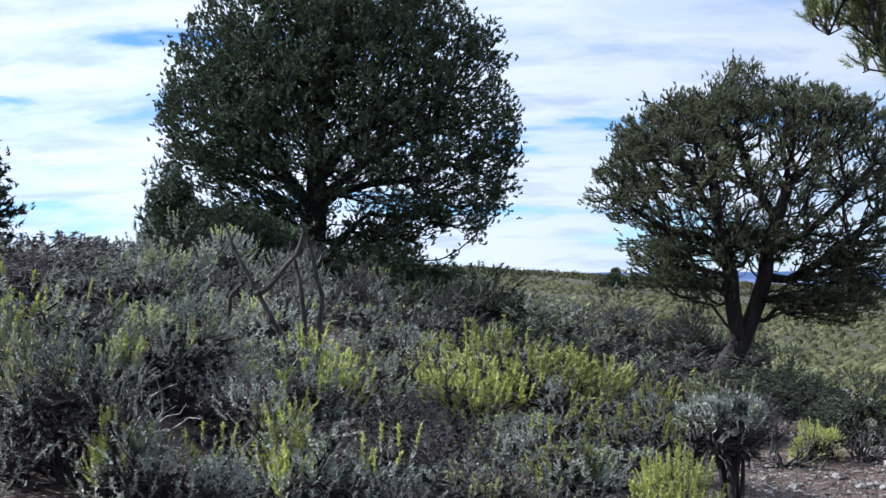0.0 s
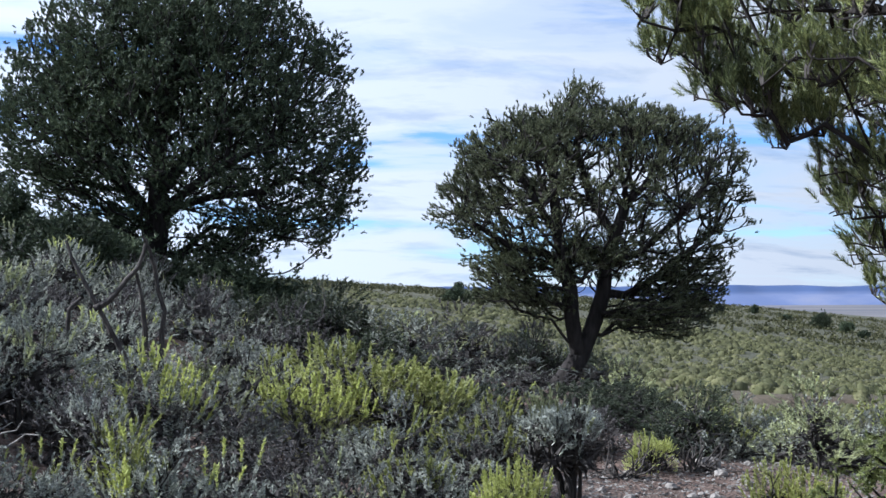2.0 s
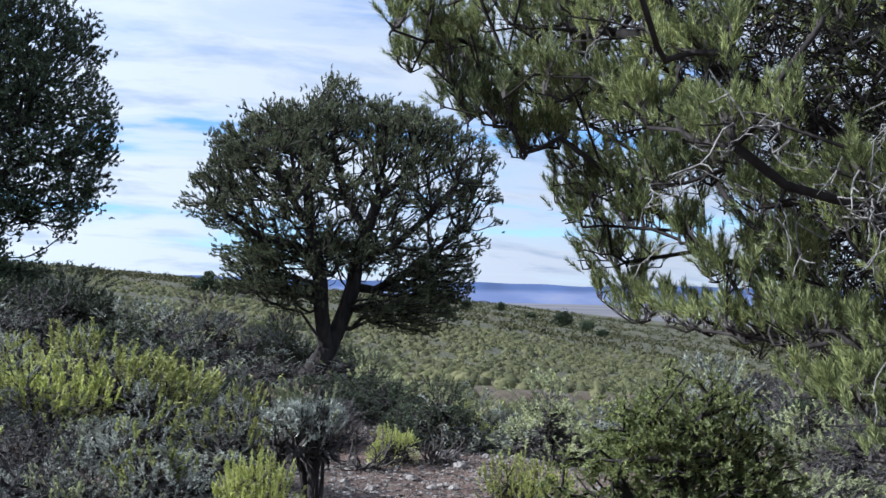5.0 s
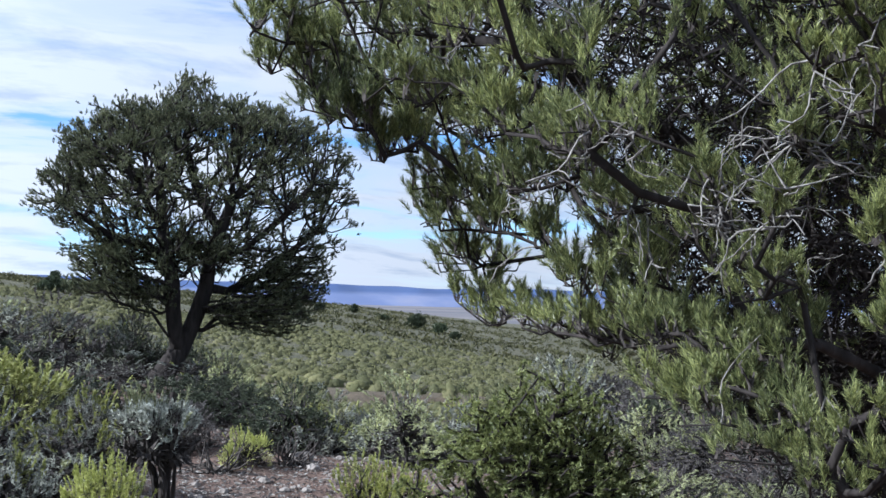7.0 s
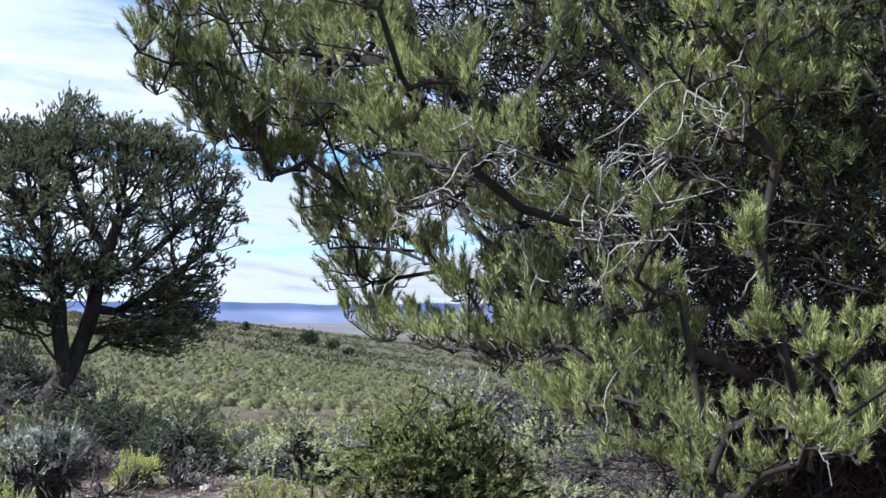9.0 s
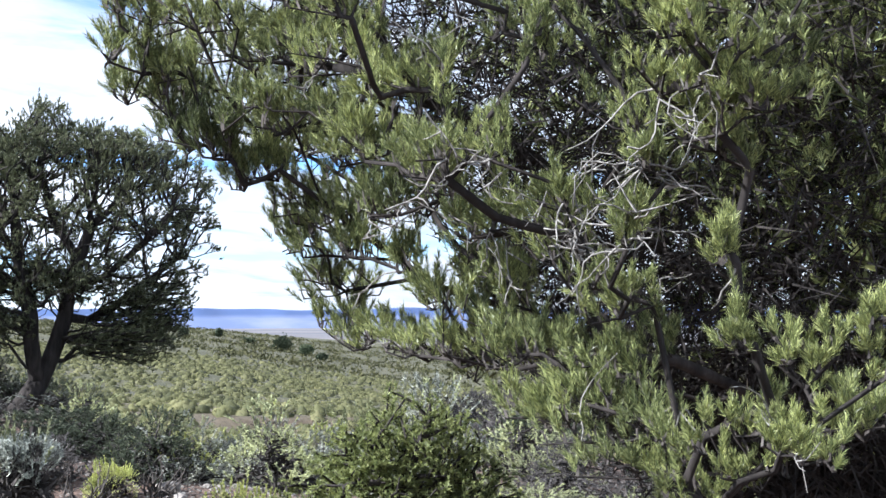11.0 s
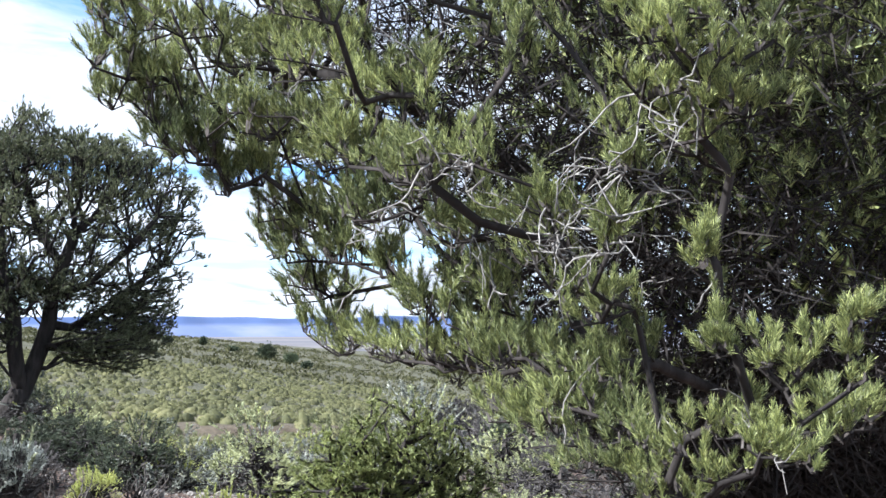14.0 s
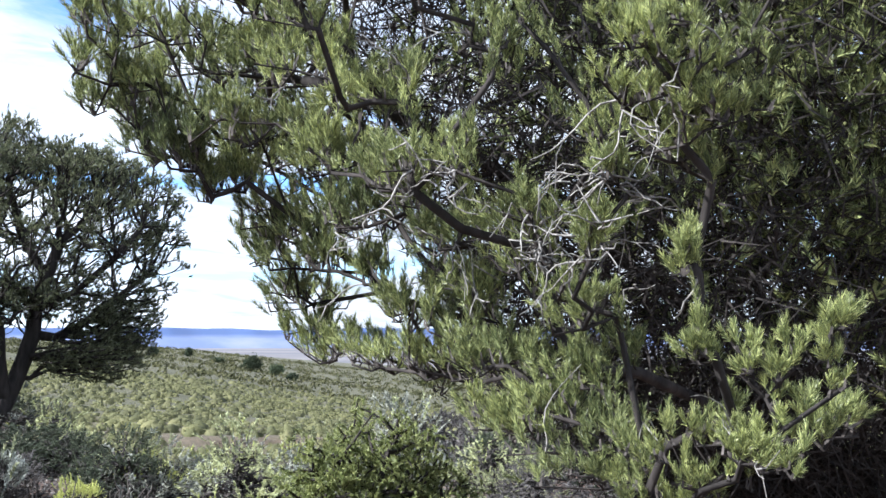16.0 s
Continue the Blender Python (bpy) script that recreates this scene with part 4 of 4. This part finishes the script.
# shrubs that stand out: azimuth, distance, width, height, kind
HEROES = [
    (4.2, 11.8, 1.5, 1.0, "gold"), (1.2, 11.2, 1.1, 0.8, "gold"), (-1.0, 11.6, 0.7, 0.55, "gold"), (5.6, 12.4, 1.2, 0.86, "grey"),
    (-11.2, 17.0, 1.5, 1.05, "grey"), (-9.3, 18.0, 1.3, 1.0, "tip"), (-14.0, 16.5, 1.5, 0.72, "tip"), (-16.2, 13.0, 2.1, 0.68, "dry"), (-13.6, 15.6, 1.2, 0.6, "dry"),
    (-16.0, 9.0, 1.2, 0.85, "tip"), (-14.4, 8.6, 0.9, 0.7, "tip"), (-10.3, 9.0, 1.0, 0.8, "grey"), (-5.8, 9.2, 1.05, 0.85, "tip"), (-2.8, 10.4, 1.1, 0.85, "grey"),
    (-6.9, 6.8, 0.7, 0.68, "tip"), (-3.6, 6.8, 0.9, 0.72, "tip"), (0.2, 8.4, 1.0, 0.62, "dry"), (2.2, 7.4, 0.9, 0.6, "grey"), (5.0, 8.0, 0.95, 0.8, "tip"),
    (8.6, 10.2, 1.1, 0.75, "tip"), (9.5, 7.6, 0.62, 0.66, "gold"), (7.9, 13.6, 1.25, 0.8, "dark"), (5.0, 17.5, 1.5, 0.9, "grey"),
    # dark bushes from -1 to 4 degrees stand for the big tree's shadow
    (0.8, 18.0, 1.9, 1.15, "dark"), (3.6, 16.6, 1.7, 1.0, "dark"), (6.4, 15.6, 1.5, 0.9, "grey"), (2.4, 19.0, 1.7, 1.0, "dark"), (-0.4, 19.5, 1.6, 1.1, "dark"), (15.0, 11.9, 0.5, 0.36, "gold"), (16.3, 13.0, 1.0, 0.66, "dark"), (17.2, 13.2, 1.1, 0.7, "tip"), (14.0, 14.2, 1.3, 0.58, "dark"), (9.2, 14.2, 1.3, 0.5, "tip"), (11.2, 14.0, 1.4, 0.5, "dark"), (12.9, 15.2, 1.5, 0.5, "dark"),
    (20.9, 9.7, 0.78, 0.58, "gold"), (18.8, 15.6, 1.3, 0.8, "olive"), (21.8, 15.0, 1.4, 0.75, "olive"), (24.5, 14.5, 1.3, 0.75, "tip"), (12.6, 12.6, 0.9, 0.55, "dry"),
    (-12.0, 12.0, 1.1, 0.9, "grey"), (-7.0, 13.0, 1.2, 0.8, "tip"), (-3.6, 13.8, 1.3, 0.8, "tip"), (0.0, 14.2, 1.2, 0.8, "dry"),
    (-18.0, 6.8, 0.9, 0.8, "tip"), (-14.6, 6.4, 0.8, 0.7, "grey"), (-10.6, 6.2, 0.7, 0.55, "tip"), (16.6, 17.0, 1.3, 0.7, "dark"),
    (17.6, 15.2, 1.2, 0.6, "gold"), (-2.0, 7.6, 0.9, 0.6, "dry"), (-16.8, 10.6, 1.7, 0.7, "dry"), (-7.9, 8.2, 0.9, 0.6, "dry"), (-0.8, 6.6, 0.8, 0.55, "dry"),
]
KIND = {
    "grey": (GREY, "sagebrush", SAGE, 46, 340, 29), "tip": (TIPPED, "sagebrush", SAGE, 60, 330, 28), "gold": (GOLD, "rabbitbrush", RABBIT, 170, 320, 28),
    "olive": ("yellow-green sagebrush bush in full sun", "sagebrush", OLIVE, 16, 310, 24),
    "dry": (DRY, "sagebrush", DRYLEAF, 3, 300, 14), "dark": ("bitterbrush bush with shade put into its dark leaves", "bitterbrush", DARKBUSH, 0, 310, 24),
}
MODELS = {}
SHOOTS = {"grey": OLIVE, "olive": RABBIT, "dry": DRYLEAF}      # upright shoots where not in bloom; grey sagebrush's are pale, new growth plus sunlight in the colour


def place_shrub(kind, az, d, width, height, near):
    """Places a bush of a kind; each kind has four shapes, near and far."""
    label, name, mat, bloom, tips, leaves = KIND[kind]
    which = len([1 for key in PLACED if key == (kind, near)]) % 4
    PLACED.append((kind, near))
    turn = float(rng.uniform(0, 360))
    m = at(az, d, -0.03, turn) @ Matrix.Diagonal((width, width * float(rng.uniform(0.85, 1.15)), height, 1))
    key = (kind, near, which)
    if key not in MODELS:
        seed = 100 + 17 * len(MODELS)
        if near:
            MODELS[key] = shrub(name, m, label, seed, 1.0, 1.0, tips, leaves, NEARLEAF, bloom, mat, SHOOTS.get(kind, BLOOM))
        else:
            MODELS[key] = shrub(name, m, label, seed, 1.0, 1.0, 250 if kind == "dark" else 150, 24, MIDLEAF, bloom // 3, mat, SHOOTS.get(kind, BLOOM), wild=0.12, per_stalk=14)
    else:
        copy_thing(MODELS[key], m).matrix_basis = m


PLACED, SPOTS = [], []
for az, d, w, h, kind in HEROES:
    place_shrub(kind, az, d, w * 1.12, h * 1.05, d < 12.6)
    SPOTS.append((*polar(az, d), w * 0.5))

SPOTS.append((*polar(-12.5, 7.4), 0.5))


def bare(x, y):
    """Where nothing grows: the stony track, the trees' feet and the place of the camera."""
    d, az = math.hypot(x, y), math.degrees(math.atan2(x, y))
    if d < 5.2 or (d < 6.8 and az > 11) or (7.4 < az < 9.4 and d < 10.0):
        return True
    if 9.3 < az < 27.0 and d < 12.6:
        return True
    if 12.0 < az < 20.5 and d < 13.0 - abs(az - 16) * 0.25:
        return True
    for ta, td, tr in ((-5.2, 24.0, 1.0), (11.3, 18.0, 0.5), (44.0, 4.6, 1.3), (26.8, 6.0, 0.7)):
        tx, ty = polar(ta, td)
        if math.hypot(x - tx, y - ty) < tr:
            return True
    return False


count = 0
for _ in range(9000):
    az, d = float(rng.uniform(-23, 52)), math.sqrt(float(rng.uniform(5.2 ** 2, 24.0 ** 2)))
    x, y = polar(az, d)
    w = float(rng.uniform(0.9, 1.9)) * (0.55 if d < 6.3 else 0.75 if d < 9 else 1.0)
    if bare(x, y) or any((x - a) ** 2 + (y - b) ** 2 < ((0.37 * w + 0.74 * c) * (1.25 if az < 12 and d < 14 else 1.08)) ** 2 for a, b, c in SPOTS):
        continue
    SPOTS.append((x, y, w * 0.5))
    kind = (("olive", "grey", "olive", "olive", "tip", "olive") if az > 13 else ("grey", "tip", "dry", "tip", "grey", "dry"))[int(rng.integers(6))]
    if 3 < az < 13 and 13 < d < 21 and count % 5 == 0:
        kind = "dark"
    # darker kinds mixed in, standing for shadow on the bushes here
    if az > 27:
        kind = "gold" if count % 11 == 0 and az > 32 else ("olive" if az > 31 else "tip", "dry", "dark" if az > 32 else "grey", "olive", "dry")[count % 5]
    tall = w * float(rng.uniform(0.5, 0.82))
    if 8 < az < 14 and 12 < d < 19:
        tall = min(tall, 0.36)
    if -3 < az < 8 and 8.5 < d < 12:
        tall = min(tall, 0.42)
    if 3 < az < 13 and 10 < d < 14.5:
        tall = min(tall, 0.40)
    if az < -11.5 and d > 11:
        tall = min(tall, 0.55)
    if -20 < az < -13 and 6 < d < 11:
        tall = min(tall, 0.38)
    if -10 < az < -2 and 8.0 < d < 12.5:
        tall = min(tall, 0.45)
    if az > 27 and d < 13:
        tall = min(tall, 0.55)
    place_shrub(kind, az, d, w, tall, d < (10.5 if az < 22 else 13.0) and az < 37)
    count += 1
    if count > 300:
        break


def clumps(name, d0, d1, per_m2, tris, size, seed, label, mat, big=1.0):
    """The countless bushes farther off, as one mesh of ragged leafy domes."""
    r = np.random.default_rng(seed)
    a0, a1 = -26.0, 55.0
    n = int(radians(a1 - a0) / 2 * (d1 * d1 - d0 * d0) * per_m2)
    az, d = r.uniform(a0, a1, n), np.sqrt(r.uniform(d0 * d0, d1 * d1, n))
    x, y = d * np.sin(np.radians(az)), d * np.cos(np.radians(az))
    ok = ~((az > 18.5) & (az < 24.0) & (d > 49.3) & (d < 51.7) & (lump(np.stack([x, y, 0 * x], -1), 0.8, 5) > 0.55)) & (lump(np.stack([x, y, 0 * x], -1), 9.0, seed) > -0.8)
    x, y, d = x[ok], y[ok], d[ok]
    n = len(x)
    grow = r.random(n) ** 1.4
    w, h = (0.48 + 0.64 * grow) / 2 * 1.15 * big, (0.30 + 0.40 * grow * r.uniform(0.6, 1.0, n)) * big
    q = unit(r.normal(size=(n * tris, 3)))
    q[:, 2] = np.abs(q[:, 2]) * 0.85 + 0.15
    q *= (r.random(n * tris) ** 0.09)[:, None] * (1 + 0.22 * lump(q * 3.0 + np.repeat(np.stack([x, y, x], -1), tris, 0), 1.0, 3))[:, None]
    c = np.repeat(np.stack([x, y, ground_z(x, y) - 0.05], -1), tris, 0)
    p = c + q * np.stack([np.repeat(w, tris), np.repeat(w, tris), np.repeat(h, tris)], -1)
    dirs = unit(unit(q) * 0.3 + np.array([0, 0, 0.45]) + 0.6 * r.normal(size=q.shape))
    v, f = blades(p - dirs * size[0] * 0.4, dirs, size[0] * r.uniform(0.7, 1.3, len(p)), size[1], r, unit(q + np.array([0, 0, 0.15])))
    tagged(new(name, mesh_of(name, v, f, mat)), label, "sagebrush", kind="stuff")


def domes(name, d0, d1, per_m2, width, height, rings, seed, label, mat, power=1.6):
    """Far bushes as small ragged mounds, joined."""
    r = np.random.default_rng(seed)
    a0, a1 = -26.0, 55.0
    n = int(radians(a1 - a0) / 2 * (d1 * d1 - d0 * d0) * per_m2)
    az, d = r.uniform(a0, a1, n), np.sqrt(r.uniform(d0 * d0, d1 * d1, n))
    x, y = d * np.sin(np.radians(az)), d * np.cos(np.radians(az))
    ok = ~((az > 18.5) & (az < 24.0) & (d > 49.3) & (d < 51.7) & (lump(np.stack([x, y, 0 * x], -1), 0.8, 5) > 0.55)) & (lump(np.stack([x, y, 0 * x], -1), 9.0, seed) > -0.8)
    x, y = x[ok], y[ok]
    n = len(x)
    grow = r.random(n) ** power
    w, h = (width[0] + (width[1] - width[0]) * grow) / 2, height[0] + (height[1] - height[0]) * grow * r.uniform(0.6, 1.0, n)
    sides = 8 if rings > 4 else 6
    shape = [(math.cos(t), math.sin(t)) for t in np.linspace(0, math.pi / 2, rings + 1)[:-1]]
    ang = np.arange(sides) * 2 * np.pi / sides
    local = np.concatenate([np.stack([c * np.cos(ang + k * 0.5), c * np.sin(ang + k * 0.5), np.full(sides, s)], -1) for k, (c, s) in enumerate(shape)] + [np.array([[0, 0, 1.0]])])
    m = len(local)
    v = local[None] * np.stack([w * r.uniform(0.8, 1.3, n), w, h], -1)[:, None]
    v = v * r.uniform(0.66, 1.2, (n, m, 1)) + np.stack([x, y, ground_z(x, y) - 0.06], -1)[:, None]
    f = []
    for k in range(rings - 1):
        for s in range(sides):
            q, t = k * sides, (s + 1) % sides
            f += [(q + s, q + t, q + sides + s), (q + t, q + sides + t, q + sides + s)]
    f += [((rings - 1) * sides + s, (rings - 1) * sides + (s + 1) % sides, m - 1) for s in range(sides)]
    f = np.array(f)[None] + (np.arange(n) * m)[:, None, None]
    tagged(new(name, mesh_of(name, v.reshape(-1, 3), f.reshape(-1, 3), mat, True)), label, "sagebrush", kind="stuff")


domes("sagebrush_core", 24.0, 62.0, 1.25, (0.34, 0.82), (0.22, 0.50), 4, 71, "dense hearts of the sagebrush in the shallow basin", SAGE_FAR, 1.4)
clumps("sagebrush_field", 24.0, 62.0, 1.25, 95, (0.062, 0.030), 71, "grey-green sagebrush covering the shallow basin", SAGE_FAR, 0.86)
domes("slope_core", 62.0, 140.0, 1.25, (0.32, 0.78), (0.18, 0.40), 2, 72, "dense hearts of the sagebrush on the slope", SAGE_FAR, 1.4)
clumps("sagebrush_slope", 62.0, 140.0, 1.25, 17, (0.10, 0.068), 72, "sagebrush dotting the slope beyond the basin", SAGE_FAR, 0.8)
clumps("sagebrush_plain", 140.0, 345.0, 0.16, 10, (0.32, 0.28), 73, "far sagebrush reaching up to the ridge", SAGE_FAR, 1.45)


# ---- dead wood, stones, litter ----


def tall_sagebrush():
    """A sagebrush on a bare dark stem beside the track."""
    root = shrub("sagebrush", at(11.9, 8.2, -0.03, 30), "tall sagebrush bush on a bare dark trunk", 777, 0.86, 0.98, 230, 26, NEARLEAF, 22, SAGE, OLIVE, lift=0.72, lobe=0.42)
    v, f = tube([(0.02, 0, -0.05), (0.0, 0.01, 0.2), (-0.02, 0, 0.42), (0.01, 0, 0.66), (0.05, 0.02, 0.92)], [0.05, 0.038, 0.034, 0.03, 0.016], 8)
    part("trunk", mesh_of("trunk", v, f, BARK, True), root)


def snag():
    """Dead bare stems standing among the bushes."""
    r = np.random.default_rng(81)
    root = thing("dead_shrub", at(-5.6, 11.0, -0.05, 0, 1.22), "dead shrub of bare forked dark stems", "dead shrub")
    stems = [[(0.08, 0, 0.0), (0.10, 0, 0.45), (0.11, 0, 0.75), (0.06, 0, 1.0), (0.0, 0, 1.22)],
             [(0.0, 0, 0.0), (-0.12, 0, 0.45), (-0.28, 0, 0.78), (-0.42, 0, 1.0), (-0.5, 0, 1.2)],
             [(-0.28, 0, 0.78), (-0.16, 0, 0.86), (-0.05, 0, 1.0), (0.0, 0, 1.2)],
             [(-0.45, 0, 0.0), (-0.48, 0, 0.5), (-0.46, 0, 0.75), (-0.38, 0, 0.84)],
             [(0.0, 0.05, 0.5), (-0.03, 0.05, 0.75), (-0.06, 0.05, 0.98)]]
    for s in stems:
        pts = [np.array(p) + r.normal(size=3) * np.array([0.012, 0.05, 0.01]) for p in s]
        fine = [pts[0]]
        for a, b in zip(pts, pts[1:]):
            fine += [(a + b) / 2 + r.normal(size=3) * 0.01, b]
        v, f = tube(fine, np.linspace(0.022, 0.010, len(fine)), 7)
        part("stem", mesh_of("stem", v, f, SNAGWOOD, True), root)


def dead_brush(az, d, span, seed, label):
    r = np.random.default_rng(seed)
    root = thing("dead_branch", at(az, d, 0.0), label, "dead branch")
    pieces = []
    for k in range(26):
        q = np.array([r.normal() * 0.06, r.normal() * 0.06, 0.0])
        dr = unit(np.array([r.normal(), r.normal(), r.uniform(0.2, 1.0)]))
        pts = [q]
        for s in range(6):
            dr = unit(dr + 0.35 * r.normal(size=3) + np.array([0, 0, 0.02]))
            pts.append(pts[-1] + dr * span / 6 * r.uniform(0.6, 1.2))
        pts = [np.array([p[0], p[1], max(p[2], 0.0)]) for p in pts]
        pieces.append(tube(pts, np.linspace(0.011, 0.003, 7), 4))
    part("branchwork", mesh_of("branchwork", *joined(pieces), DEADWOOD if az < 10 else SNAGWOOD, True), root, kind="stuff")


def stone(x, y, s, seed):
    r = np.random.default_rng(seed)
    bm = bmesh.new()
    bmesh.ops.create_icosphere(bm, subdivisions=2, radius=s)
    for vt in bm.verts:
        k = 1 + 0.35 * noise.noise(vt.co * (2.2 / s) + Vector((seed, 0, 0)))
        vt.co = Vector((vt.co.x * k * 1.2, vt.co.y * k, vt.co.z * k * 0.7))
    me = bpy.data.meshes.new("stone")
    bm.to_mesh(me)
    bm.free()
    me.materials.append(STONE)
    ob = new("stone", me)
    ob.matrix_basis = pose(x, y, float(ground_z(x, y)) + s * 0.25, 0, 0, float(r.uniform(0, 360)))
    tagged(ob, "pale weathered stone lying on the bare track", "stone", "stones on the track")


STONE = bark_material("stone", (0.20, 0.175, 0.155), (0.38, 0.35, 0.32), 12.0, 1.0)


def litter():
    """Dry twigs, bark chips and pebbles on the bare ground."""
    r = np.random.default_rng(91)
    n = 10000
    az, d = r.uniform(6, 24, n), np.sqrt(r.uniform(7.5 ** 2, 14.5 ** 2, n))
    x, y = d * np.sin(np.radians(az)), d * np.cos(np.radians(az))
    p = np.stack([x, y, ground_z(x, y) + 0.006], -1)
    t = r.uniform(0, 2 * np.pi, n)
    dr = unit(np.stack([np.cos(t), np.sin(t), r.uniform(-0.05, 0.22, n)], -1))
    v, f = leaflets(p, dr, r.uniform(0.02, 0.09, n), r.uniform(0.006, 0.022, n), r)
    tagged(new("litter", mesh_of("litter", v, f, DEADWOOD)), "dry grey twigs and bark chips strewn over bare soil", "litter", kind="stuff")


tall_sagebrush()
snag()
dead_brush(-12.5, 7.7, 0.5, 82, "pale dead sagebrush branches, bare and tangled")
dead_brush(0.6, 9.2, 0.35, 83, "pale dead sagebrush branches, bare and tangled")
dead_brush(14.0, 11.6, 0.4, 84, "curved dry branch lying on the soil")
dead_brush(17.0, 12.0, 0.35, 85, "curved dry branch lying on the soil")
for i, (az, d, s) in enumerate(((17.4, 12.2, 0.10), (17.9, 11.8, 0.06), (15.9, 11.2, 0.05), (19.0, 11.4, 0.05), (14.2, 10.6, 0.04), (13.2, 10.2, 0.035))):
    stone(*polar(az, d), s, 900 + i)
for i in range(30):
    stone(*polar(float(rng.uniform(11.8, 20.5)), float(rng.uniform(8.2, 12.8))), float(rng.uniform(0.014, 0.042)), 930 + i)
litter()
